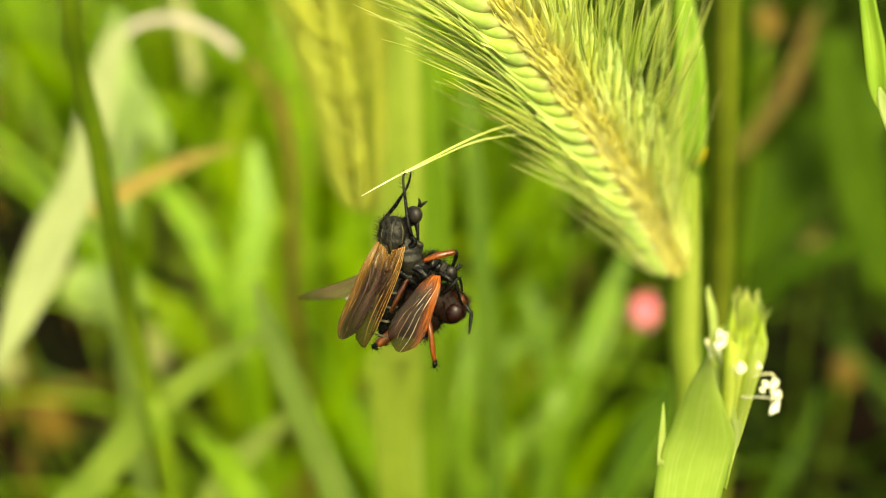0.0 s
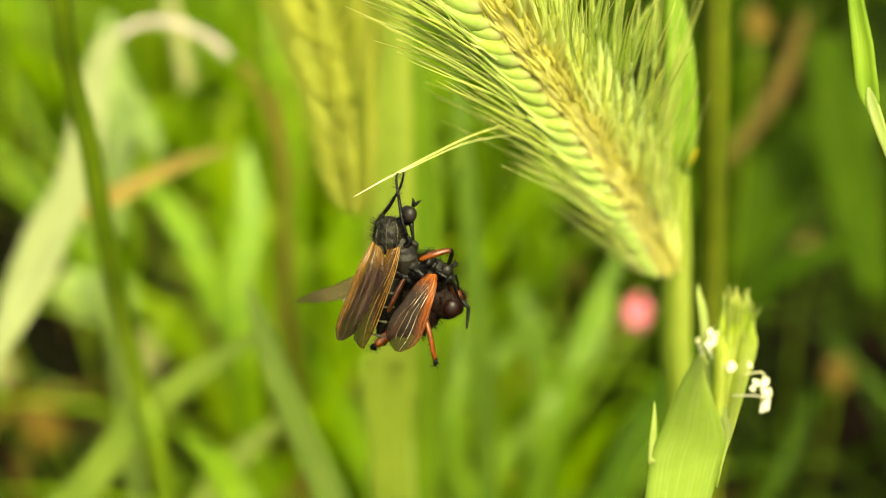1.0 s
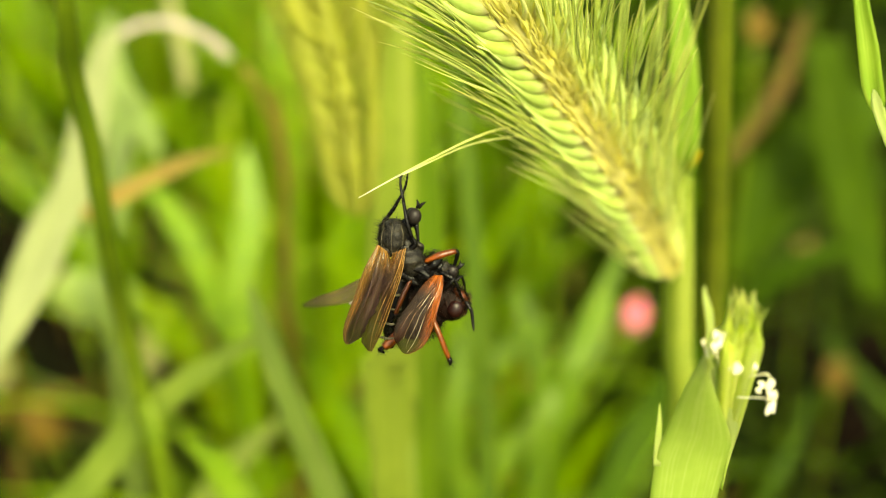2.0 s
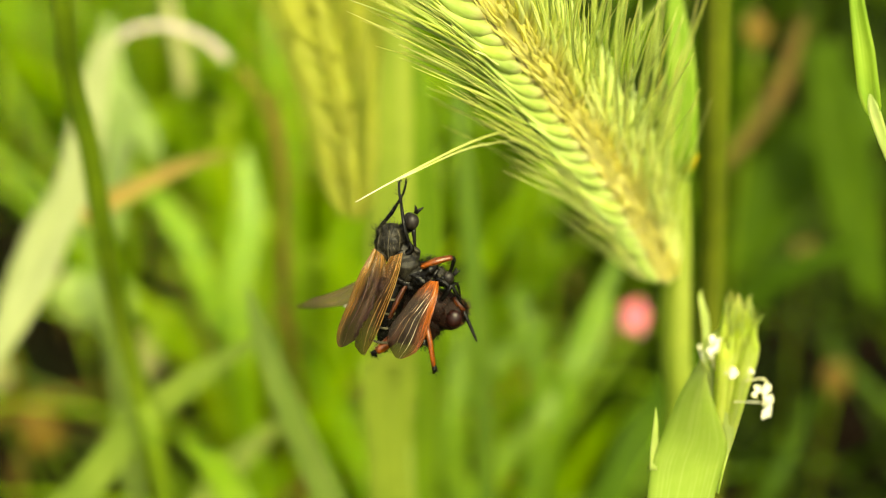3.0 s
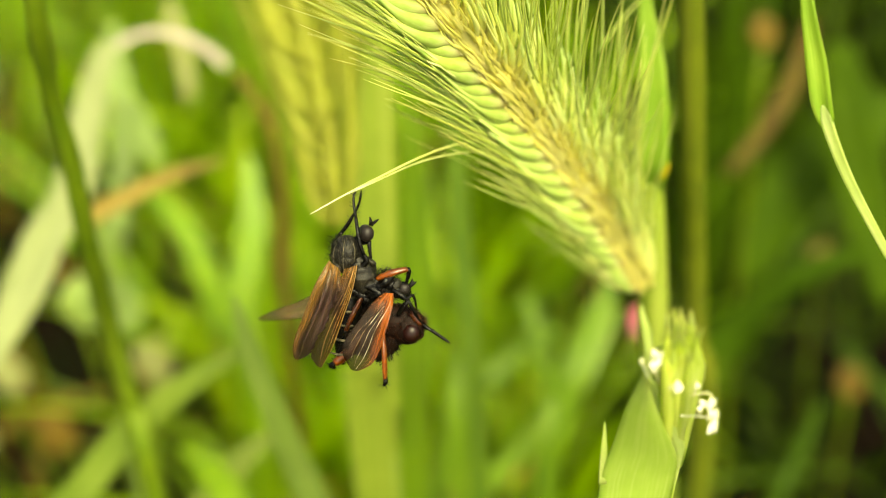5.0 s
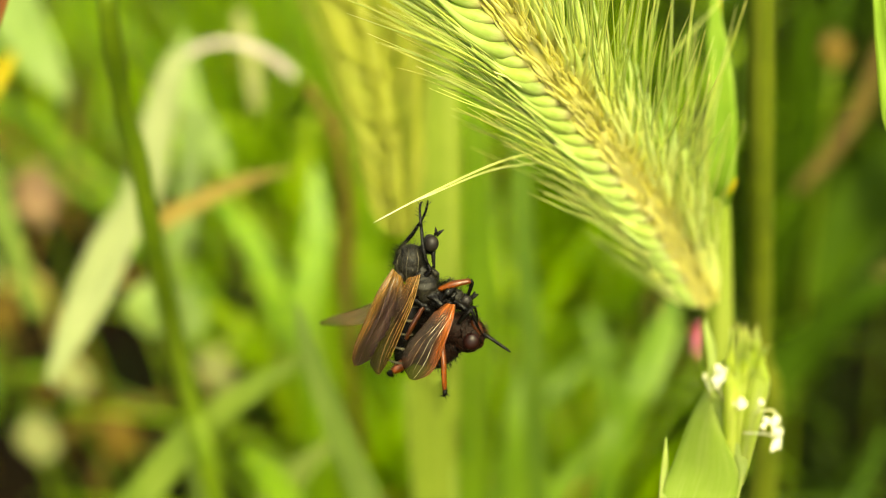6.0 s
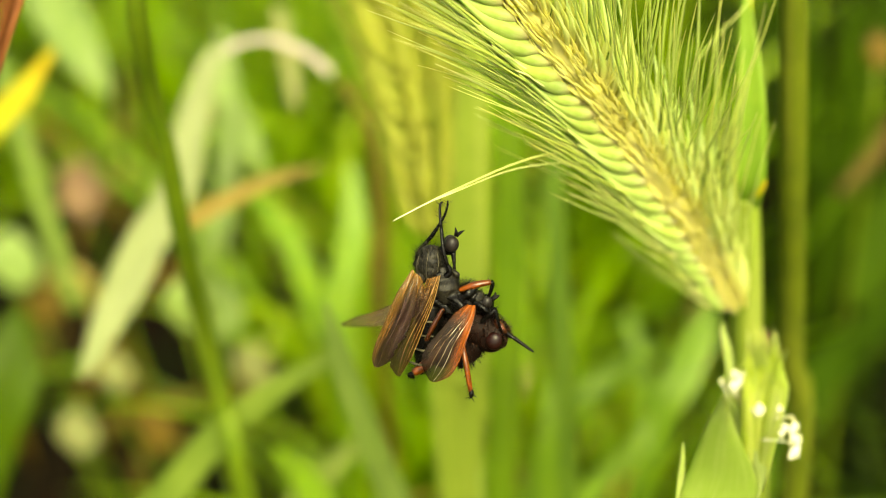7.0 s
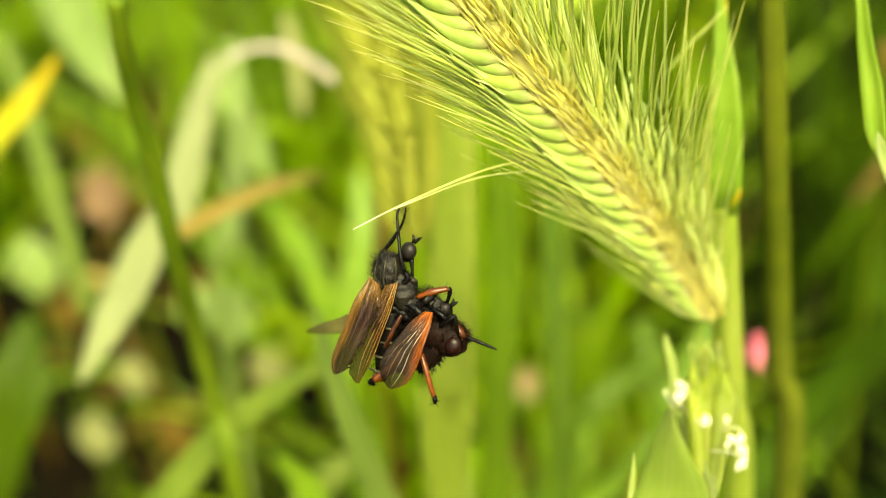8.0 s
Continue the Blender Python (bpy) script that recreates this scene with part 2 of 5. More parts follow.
M = {
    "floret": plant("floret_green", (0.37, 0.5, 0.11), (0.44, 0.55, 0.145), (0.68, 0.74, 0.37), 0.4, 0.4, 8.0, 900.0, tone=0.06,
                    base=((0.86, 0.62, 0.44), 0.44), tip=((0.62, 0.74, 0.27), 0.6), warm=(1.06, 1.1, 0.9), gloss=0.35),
    # much paler florets for the spike's right side: sunlight put into the colour
    "sunlit_side": plant("floret_sunlit_side", (0.76, 0.82, 0.31), (0.82, 0.87, 0.37), (0.9, 0.92, 0.55), 0.35, 0.4, 8.0, 900.0, tone=0.05,
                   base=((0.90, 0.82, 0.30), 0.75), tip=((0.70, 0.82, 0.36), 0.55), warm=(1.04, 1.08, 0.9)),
    "glume": plant("glume_cream", (0.82, 0.85, 0.34), (0.87, 0.89, 0.4), (0.92, 0.92, 0.54), 0.35, 0.4, 4.0, 900.0, tone=0.06,
                   base=((0.88, 0.80, 0.34), 0.5), warm=(1.04, 1.08, 0.9)),
    "awn": plant("awn_yellow_green", (0.5, 0.6, 0.17), (0.6, 0.68, 0.22), (0.76, 0.79, 0.4), 0.45, 0.3, 4.0, 500.0, tone=0.15,
                 tip=((0.74, 0.70, 0.30), 0.7), warm=(1.06, 1.06, 0.9), gloss=0.4),
    "rachis": plant("rachis_golden", (0.86, 0.8, 0.27), (0.9, 0.84, 0.34), (0.92, 0.88, 0.48), 0.35, 0.5, 6.0, 700.0, tone=0.06, warm=(1.0, 1.05, 0.9)),
    "straw_awn": plant("awn_straw_white", (0.60, 0.64, 0.24), (0.68, 0.70, 0.30), (0.8, 0.8, 0.45), 0.45, 0.4, 4.0, 500.0, tone=0.05, tip=((0.9, 0.88, 0.76), 0.72), warm=(1.04, 1.04, 0.9)),
    "gold_husk": plant("husk_ripening", (0.31, 0.34, 0.05), (0.38, 0.4, 0.065), (0.46, 0.45, 0.14), 0.45, 0.5, 9.0, 600.0, tone=0.08),
    "gold_awn": plant("awn_ripening", (0.24, 0.3, 0.04), (0.29, 0.34, 0.05), (0.37, 0.4, 0.09), 0.45, 0.5, 4.0, 500.0, tone=0.12),
    "husk": plant("husk_whitish", (0.52, 0.60, 0.20), (0.64, 0.70, 0.30), (0.80, 0.82, 0.52), 0.7, 0.45, 16.0, 500.0, tone=0.05, warm=(1.1, 1.15, 0.9)),
    "floret_head": plant("floret_lime", (0.58, 0.66, 0.15), (0.68, 0.74, 0.21), (0.82, 0.84, 0.42), 0.65, 0.4, 8.0, 900.0, tone=0.1, warm=(1.1, 1.15, 0.9)),
    "culm": plant("culm_green", (0.24, 0.33, 0.04), (0.33, 0.41, 0.055), (0.46, 0.51, 0.12), 0.35, 0.4, 14.0, 240.0, tone=0.1),
    "dark_olive": plant("culm_dark_olive", (0.085, 0.115, 0.009), (0.13, 0.16, 0.012), (0.25, 0.25, 0.04), 0.25, 0.5, 10.0, 260.0, tone=0.1),
    "olive": plant("culm_olive", (0.085, 0.145, 0.009), (0.135, 0.2, 0.012), (0.19, 0.23, 0.028), 0.25, 0.5, 10.0, 260.0, tone=0.1),
    "leaf": plant("leaf_green", (0.1704, 0.3197, 0.01069), (0.277, 0.4582, 0.01913), (0.4263, 0.554, 0.05322), 0.5, 0.45, 22.0, 160.0, tone=0.3, gloss=0.45),
    # leaf green darkened: the shade on the right is put into this colour
    "deep": plant("leaf_shaded_green", (0.02815, 0.06256, 0.003754), (0.05005, 0.1001, 0.00563), (0.08133, 0.1377, 0.01251), 0.4, 0.5, 22.0, 120.0, tone=0.3, gloss=0.05),
    "mid": plant("leaf_mid_green", (0.075, 0.15, 0.006), (0.125, 0.225, 0.010), (0.2, 0.29, 0.025), 0.45, 0.48, 22.0, 140.0, tone=0.3, gloss=0.2),
    "dull": plant("leaf_dull_green", (0.12, 0.19, 0.03), (0.17, 0.25, 0.045), (0.24, 0.3, 0.08), 0.42, 0.5, 20.0, 150.0, tone=0.15),
    "flag": plant("leaf_flag", (0.17, 0.3, 0.03), (0.23, 0.36, 0.042), (0.33, 0.43, 0.09), 0.45, 0.42, 24.0, 300.0, tone=0.1),
    "lush": plant("leaf_lush_green", (0.05, 0.095, 0.0015), (0.07, 0.125, 0.002), (0.09, 0.14, 0.004), 0.4, 0.5, 22.0, 120.0, tone=0.1),
    "fresh": plant("leaf_fresh", (0.2475, 0.3808, 0.01142), (0.3522, 0.4855, 0.01904), (0.5141, 0.5998, 0.07616), 0.52, 0.42, 24.0, 300.0, tone=0.12, gloss=0.45),
    "mint": plant("leaf_pale_mint", (0.204, 0.306, 0.068), (0.2805, 0.391, 0.102), (0.3825, 0.459, 0.17), 0.42, 0.5, 20.0, 150.0, tone=0.15, gloss=0.45),
    "sheath": plant("sheath_pale_green", (0.18, 0.25, 0.035), (0.225, 0.3, 0.045), (0.32, 0.37, 0.09), 0.42, 0.42, 30.0, 300.0, tone=0.08),
    "dry": plant("leaf_dry_tan", (0.2252, 0.2474, 0.0918), (0.2956, 0.3149, 0.1377), (0.38, 0.375, 0.275), 0.4, 0.6, 20.0, 140.0, tone=0.15),
    "pale_dry": plant("leaf_pale_dry", (0.24, 0.28, 0.12), (0.32, 0.355, 0.17), (0.41, 0.43, 0.28), 0.4, 0.55, 20.0, 140.0, tone=0.1),
    "boot": plant("sheath_boot_green", (0.29, 0.41, 0.085), (0.35, 0.47, 0.11), (0.47, 0.55, 0.22), 0.55, 0.4, 30.0, 500.0, tone=0.05, tip=((0.42, 0.48, 0.22), 0.75)),
    "grey": plant("leaf_withered_grey", (0.3625, 0.3, 0.3), (0.55, 0.475, 0.4875), (0.675, 0.6125, 0.625), 0.25, 0.6, 18.0, 160.0, tone=0.1),
    "straw_leaf": plant("leaf_straw", (0.34, 0.27, 0.07), (0.5, 0.42, 0.12), (0.6, 0.52, 0.22), 0.4, 0.6, 18.0, 140.0, tone=0.25),
    "tawny": plant("leaf_tawny", (0.27, 0.19, 0.045), (0.36, 0.27, 0.065), (0.44, 0.36, 0.11), 0.4, 0.55, 18.0, 120.0, tone=0.1),
    # the dying-leaf brown dimmed, so that shade lies in the colour
    "shaded_brown": plant("leaf_shaded_brown", (0.07, 0.043, 0.008), (0.12, 0.08, 0.012), (0.16, 0.11, 0.025), 0.35, 0.55, 18.0, 120.0, tone=0.15),
    "brown": plant("leaf_dying_brown", (0.1, 0.062, 0.01), (0.165, 0.11, 0.016), (0.2, 0.15, 0.03), 0.4, 0.55, 18.0, 120.0, tone=0.15),
    "orange": plant("leaf_turning_orange", (0.42, 0.31, 0.018), (0.48, 0.4, 0.028), (0.46, 0.46, 0.08), 0.45, 0.5, 18.0, 120.0, tone=0.1,
                    base=((0.36, 0.44, 0.03), 0.92)),
    "russet": plant("stem_russet", (0.16, 0.05, 0.02), (0.28, 0.09, 0.03), (0.36, 0.18, 0.06), 0.15, 0.4, 10.0, 300.0, tone=0.1),
    "meadow": plant("meadow_green", (0.1759, 0.3518, 0.01021), (0.3227, 0.5425, 0.01766), (0.5279, 0.7038, 0.05134), 0.5, 0.36, 16.0, 60.0, stuff=True, tone=0.6, gloss=0.5),
    # darkened meadow greens: shade low down and on the right, as colour
    "shaded_meadow": plant("meadow_shaded_side", (0.035, 0.080, 0.003), (0.060, 0.115, 0.005), (0.095, 0.15, 0.01), 0.4, 0.5, 16.0, 60.0, stuff=True, tone=0.5),
    "shade": plant("meadow_shaded_low", (0.01232, 0.0308, 0.00168), (0.028, 0.056, 0.0028), (0.056, 0.084, 0.00672), 0.35, 0.55, 16.0, 60.0, stuff=True, tone=0.5),
    "straw": plant("meadow_straw", (0.30, 0.20, 0.05), (0.46, 0.34, 0.09), (0.55, 0.46, 0.16), 0.35, 0.6, 16.0, 60.0, stuff=True, tone=0.4),
    "anther": plant("anther_white", (0.74, 0.72, 0.58), (0.86, 0.85, 0.74), (0.9, 0.9, 0.82), 0.3, 0.6, 5.0, 1800.0, tone=0.05),
    "petal": plant("petal_pink", (0.80, 0.20, 0.33), (0.88, 0.32, 0.46), (0.93, 0.5, 0.62), 0.45, 0.5, 8.0, 250.0, tone=0.1),
    "dusky": plant("petal_dusky", (0.30, 0.19, 0.12), (0.36, 0.24, 0.15), (0.42, 0.32, 0.2), 0.4, 0.5, 8.0, 200.0, tone=0.1),
    "black": chitin("chitin_black", (0.0010, 0.0009, 0.0008), (0.010, 0.008, 0.006), 0.24, 4000.0, 0.14),
    "dusted": chitin("chitin_dusted", (0.0020, 0.0018, 0.0018), (0.052, 0.044, 0.026), 0.42, 7000.0, 0.2),
    "eye": chitin("eye_dark", (0.009, 0.007, 0.006), (0.022, 0.016, 0.013), 0.42, 40000.0, 0.2, 0.08),
    "brown_eye": chitin("eye_red_brown", (0.008, 0.0018, 0.0012), (0.020, 0.004, 0.0025), 0.38, 40000.0, 0.22, 0.05),
    "femur": chitin("leg_orange", (0.075, 0.016, 0.0012), (0.29, 0.068, 0.003), 0.28, 2400.0, 0.4),
    "dark_femur": chitin("leg_dark_red", (0.03, 0.007, 0.001), (0.14, 0.032, 0.004), 0.28, 2400.0, 0.4),
    "russet_body": chitin("chitin_red_brown", (0.004, 0.0016, 0.001), (0.024, 0.007, 0.003), 0.6, 6000.0, 0.12),
    # grey dust of the thorax stripes; on the abdomen bands it paints silver glints
    "dust_and_glint": chitin("chitin_dust_and_glint", (0.05, 0.044, 0.03), (0.17, 0.15, 0.10), 0.8, 5000.0, 0.1),
    "bristle": chitin("bristle_black", (0.002, 0.0018, 0.0015), (0.010, 0.008, 0.006), 0.3, 4000.0, 0.12),
    "pale_hair": chitin("hair_straw", (0.07, 0.056, 0.03), (0.18, 0.15, 0.08), 0.5),
    "wing": membrane("wing_smoky", (0.052, 0.028, 0.025), (0.30, 0.155, 0.03), 0.28, 1.15, 0.2, 1.2),
    "wing_tan": membrane("wing_tan", (0.085, 0.05, 0.033), (0.29, 0.15, 0.034), 0.5, 0.9, 0.2),
    "wing_grey": membrane("wing_grey", (0.36, 0.29, 0.2), (0.34, 0.24, 0.12), 0.6, 0.4, 0.2),
    "wing_fire": membrane("wing_orange_root", (0.09, 0.067, 0.054), (0.43, 0.105, 0.005), 0.55, 1.2, 0.12, 0.15, 1.1),
    "vein_tan": chitin("vein_tan", (0.16, 0.09, 0.025), (0.32, 0.19, 0.06), 0.3, 3000.0),
    "vein_gold": chitin("vein_gold", (0.07, 0.036, 0.007), (0.16, 0.088, 0.02), 0.3, 3000.0),
    # whitish colour that stands in for glints on the lower wing's veins
    "painted_glint": chitin("vein_painted_glint", (0.4, 0.34, 0.26), (0.6, 0.53, 0.42), 0.18, 3000.0),
    "vein": chitin("vein_brown", (0.03, 0.014, 0.007), (0.08, 0.035, 0.014), 0.4, 3000.0),
    "vein_pale": chitin("vein_pale", (0.16, 0.11, 0.07), (0.28, 0.2, 0.13), 0.3, 3000.0),
    "vein_amber": chitin("vein_amber", (0.12, 0.05, 0.008), (0.24, 0.10, 0.02), 0.4, 3000.0),
}


def soil_material():
    s = Shader("soil_and_moss")
    a, b = s.noise(s.obj(), 14.0, 8.0, 0.65), s.noise(s.obj(), 130.0, 6.0, 0.7)
    # soil and moss near black: the shade under the sward is in these colours
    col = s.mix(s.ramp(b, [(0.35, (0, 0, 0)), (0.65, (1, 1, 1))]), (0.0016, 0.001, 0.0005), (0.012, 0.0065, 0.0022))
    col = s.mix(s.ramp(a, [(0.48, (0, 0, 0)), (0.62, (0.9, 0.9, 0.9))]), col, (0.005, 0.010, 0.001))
    bump = s.n("Bump", ("Height", b), Strength=0.9, Distance=0.01)
    earth = s.n("BsdfPrincipled", ("Base Color", col), ("Normal", bump.outputs[0]), Roughness=0.95)
    earth.inputs["Specular IOR Level"].default_value = 0.05
    return s.out(earth.outputs[0])


M["soil"] = soil_material()

# ---- shapes ----
ORIGIN = {}
# The plants and flies are given in a frame that leans with the view down into the sward; LEAN sets it upright in the meadow.
LEAN = Matrix.Translation((0, -0.09, 0.32)) @ Matrix.Rotation(radians(-28), 4, "X") @ Matrix.Translation((0, 0.09, -0.25))
BACK = LEAN.inverted()


def ground_height(x, y):
    """Small lumps of the soil."""
    return 0.010 * noise.noise(Vector((x * 5, y * 5, 0))) + 0.004 * noise.noise(Vector((x * 40, y * 40, 3)))


def soil_under(p, k=1.0, aside=(0, 0)):
    """The point k of the way from p straight down to the soil, or a little aside of it."""
    w = LEAN @ Vector(p)
    x, y = w.x + aside[0] * k, w.y + aside[1] * k
    return BACK @ Vector((x, y, w.z + (ground_height(x, y) - 0.002 - w.z) * k))



def thing(name, at, label, category, group="", kind="", upright=False):
    ob = tagged(new(name), label, category, group, kind)
    ob.empty_display_size = 0.002
    ob.matrix_basis = Matrix.Translation(at) if upright else LEAN @ Matrix.Translation(at)
    ORIGIN[ob] = Vector(at)
    return ob


def finish(bm, material, about=Vector()):
    mesh = bpy.data.meshes.new("shape")
    bmesh.ops.recalc_face_normals(bm, faces=bm.faces)
    bm.to_mesh(mesh)
    bm.free()
    mesh.transform(Matrix.Translation(-about))
    for p in mesh.polygons:
        p.use_smooth = True
    mesh.materials.append(M[material])
    return mesh


def part(name, bm, material, parent, label="", pivot=None):
    """One mesh under a thing or a part; bm in world metres; pivot: where its own origin lies."""
    at = Vector(pivot) if pivot is not None else ORIGIN[parent]
    ob = new(name, finish(bm, material, at))
    ob.parent = parent
    ob.location = at - ORIGIN[parent]
    ORIGIN[ob] = at
    return tagged(ob, label)


def solo(name, bm, material, at, label, category, group="", kind=""):
    """A thing of one mesh."""
    ob = new(name, finish(bm, material, Vector(at)))
    ob.matrix_basis = Matrix.Translation(at) if kind == "structure" else LEAN @ Matrix.Translation(at)
    ORIGIN[ob] = Vector(at)
    return tagged(ob, label, category, group, kind)


def smooth(points, n):
    """n+1 points on a smooth curve through the given ones, evenly by index."""
    p = [Vector(v) for v in points]
    if len(p) == 2:
        return [p[0].lerp(p[1], k / n) for k in range(n + 1)]
    out = []
    for k in range(n + 1):
        f = k / n * (len(p) - 1)
        i = min(int(f), len(p) - 2)
        t = f - i
        a, b, c, d = p[max(i - 1, 0)], p[i], p[i + 1], p[min(i + 2, len(p) - 1)]
        out.append(0.5 * (2 * b + (c - a) * t + (2 * a - 5 * b + 4 * c - d) * t * t + (3 * b - a - 3 * c + d) * t ** 3))
    return out


def values(stops, n):
    x = np.linspace(0, len(stops) - 1, n + 1)
    return np.interp(x, range(len(stops)), stops)


def skin_rings(bm, rings, closed_ends=True):
    uvl = bm.loops.layers.uv.verify()
    m = len(rings[0])
    vs = [[bm.verts.new(p) for p in ring] for ring in rings]
    for k in range(len(rings) - 1):
        for j in range(m):
            quad = (vs[k][j], vs[k][(j + 1) % m], vs[k + 1][(j + 1) % m], vs[k + 1][j])
            f = bm.faces.new(quad)
            for loop, (u, v) in zip(f.loops, ((j, k), (j + 1, k), (j + 1, k + 1), (j, k + 1))):
                loop[uvl].uv = (u / m, v / (len(rings) - 1))
    if closed_ends:
        for ring in (vs[0][::-1], vs[-1]):
            bm.faces.new(ring)
    return bm


def tube(points, radii, n=12, sides=7, bm=None, flat=1.0, wobble=0.0):
    """A tapering round stem along a smooth curve; radii: stops along it."""
    bm = bm or bmesh.new()
    p, r = smooth(points, n), values(radii, n)
    side = None
    rings = []
    for k, c in enumerate(p):
        d = (p[min(k + 1, n)] - p[max(k - 1, 0)]).normalized()
        side = d.orthogonal().normalized() if side is None else (side - d * side.dot(d)).normalized()
        up = d.cross(side)
        w = 1 + wobble * noise.noise(c * 900)
        rings.append([c + (side * math.cos(a) + up * math.sin(a) * flat) * max(r[k], 2e-6) * w
                      for a in (2 * math.pi * j / sides for j in range(sides))])
    return skin_rings(bm, rings)


def blade(points, widths, face, n=16, fold=0.25, thick=0.00012, bm=None, twist=0.0, wave=0.0):
    """A grass leaf along a smooth curve, with a keel along its middle; face: the way its upper side looks; widths: full width at stops."""
    bm = bm or bmesh.new()
    p, w = smooth(points, n), values(widths, n)
    rings = []
    for k, c in enumerate(p):
        d = (p[min(k + 1, n)] - p[max(k - 1, 0)]).normalized()
        f = Vector(face) - d * d.dot(Vector(face))
        f = (Matrix.Rotation(twist * k / n, 3, d) @ f).normalized()
        s = d.cross(f)
        h = max(w[k] / 2, 3e-6)
        t = min(thick, h * 0.6)
        row = []
        for q in (-1, -0.5, 0, 0.5, 1):
            lift = abs(q) * fold * h + wave * h * noise.noise(c * 260 + Vector((q, 0, 0)))
            row.append((c + s * q * h + f * lift, f * t * (1 - 0.8 * abs(q))))
        rings.append([a + b for a, b in row] + [a - b for a, b in row[::-1]])
    return skin_rings(bm, rings)


def sheet(lead, trail, nu=8, nv=20, thick=0.00002, ripple=0.0, torn=0.0, towards=(0, -1, 0), seed=0.0, pleats=0.0):
    """A thin film between a leading and a trailing edge; torn: how ragged its trailing edge is."""
    bm = bmesh.new()
    fine = 4 * nv
    a, b = smooth(lead, fine), smooth(trail, fine)
    to = Vector(towards)
    rings = []
    for k in range(nv + 1):
        row = []
        for j in range(nu + 1):
            u = j / nu
            if torn and k > nv * 0.25:
                bite = 0.30 * ((k / nv * 26 + seed) % 1.0) + 0.25 * ((k / nv * 11 + seed) % 1.0) + 0.4 * abs(noise.noise(Vector((k / nv * 9 + seed, seed, 0.3))))
                u = u if u < 0.68 else 0.68 + (u - 0.68) * (1 - 2.6 * torn * bite)
            rag = 1 - (0.34 * torn * abs(noise.noise(Vector((j * 1.3, seed, 7)))) if torn else 0.0)
            i = min(fine, int(round(fine * k / nv * rag)))
            deep = math.sin(math.pi * min(1.0, 0.06 + 0.94 * k / nv)) ** 0.7
            way = u * 15 + seed + 1.8 * noise.noise(Vector((u * 3, k / nv * 2.5, seed)))
            pleat = ripple * pleats * deep * (math.sin(way) + 0.45 * math.sin(2.3 * way + 1) + 0.8 * noise.noise(Vector((u * 6, k / nv * 7, seed + 3)))) + ripple * 0.9 * math.sin(math.pi * u)
            row.append(a[i].lerp(b[i], u) + to * pleat)
        rings.append([p + to * thick for p in row] + [p - to * thick for p in row[::-1]])
    return film_rings(bm, rings, nu)


def film_rings(bm, rings, nu):
    uvl = bm.loops.layers.uv.verify()
    m = len(rings[0])
    us = [j / nu for j in range(nu + 1)] + [1 - j / nu for j in range(nu + 1)]
    vs = [[bm.verts.new(p) for p in ring] for ring in rings]
    for k in range(len(rings) - 1):
        for j in range(m):
            i = (j + 1) % m
            f = bm.faces.new((vs[k][j], vs[k][i], vs[k + 1][i], vs[k + 1][j]))
            for loop, (u, v) in zip(f.loops, ((us[j], k), (us[i], k), (us[i], k + 1), (us[j], k + 1))):
                loop[uvl].uv = (u, v / (len(rings) - 1))
    for ring in (vs[0][::-1], vs[-1]):
        bm.faces.new(ring)
    return bm


def ball(centre, along, length, widths, depth=1.0, n=12, sides=14, rough=0.0, bm=None):
    """A body of revolution about the axis 'along': half widths at stops from end to end."""
    bm = bm or bmesh.new()
    d = Vector(along).normalized()
    y = Vector((0, 1, 0))
    side = d.cross(y).normalized()
    up = side.cross(d)
    r = values(widths, n) if len(widths) != 1 else [widths[0] * math.sin(math.pi * (k + 0.15) / (n + 0.3)) for k in range(n + 1)]
    rings = []
    for k in range(n + 1):
        f = -math.cos(math.pi * k / n) if len(widths) == 1 else 2 * k / n - 1
        c = Vector(centre) + d * f * length / 2
        ring = []
        for j in range(sides):
            a = 2 * math.pi * j / sides
            v = side * math.cos(a) + up * math.sin(a) * depth
            ring.append(c + v * r[k] * (1 + rough * noise.noise((c + v * r[k]) * 3000)))
        rings.append(ring)
    return skin_rings(bm, rings)


def bristle(bm, root, way, length, radius):
    root, way = Vector(root), Vector(way).normalized()
    bend = Vector((rng.uniform(-1, 1), rng.uniform(-1, 1), rng.uniform(-1, 1))) * 0.12 * length
    tube([root, root + way * length * 0.5 + bend * 0.5, root + way * length], (radius, radius * 0.7, radius * 0.2), 3, 3, bm)


def fur(bm, centre, along, length, width, count, hair, radius=0.000012, lean=0.5, depth=1.0):
    """Bristles that stand on a ball-like body and lean along it."""
    d = Vector(along).normalized()
    side = d.cross(Vector((0, 1, 0))).normalized()
    up = side.cross(d)
    for _ in range(count):
        f, a = rng.uniform(-0.85, 0.95), rng.uniform(0, 2 * math.pi)
        v = side * math.cos(a) + up * math.sin(a) * depth
        root = Vector(centre) + d * f * length / 2 + v * width * math.sqrt(max(0.05, 1 - f * f)) * 0.96
        bristle(bm, root, v + d * (f * 0.5 + lean), hair * rng.uniform(0.6, 1.2), radius)


# ---- ground ----
def ground():
    bm = bmesh.new()
    near, far = 1.6, 400.0
    xs = [-far, -40, -8, -3] + [near * (k / 48 * 2 - 1) for k in range(97) if k <= 48] + [3, 8, 40, far]
    vs = [[bm.verts.new((x, y, ground_height(x, y) if max(abs(x), abs(y)) < 2 else 0.0)) for x in xs] for y in xs]
    for i in range(len(xs) - 1):
        for j in range(len(xs) - 1):
            bm.faces.new((vs[i][j], vs[i][j + 1], vs[i + 1][j + 1], vs[i + 1][j]))
    return solo("ground", bm, "soil", (0, 0, 0), "lumpy soil under the meadow, darkened in colour for shade", "ground", kind="structure")


ground()


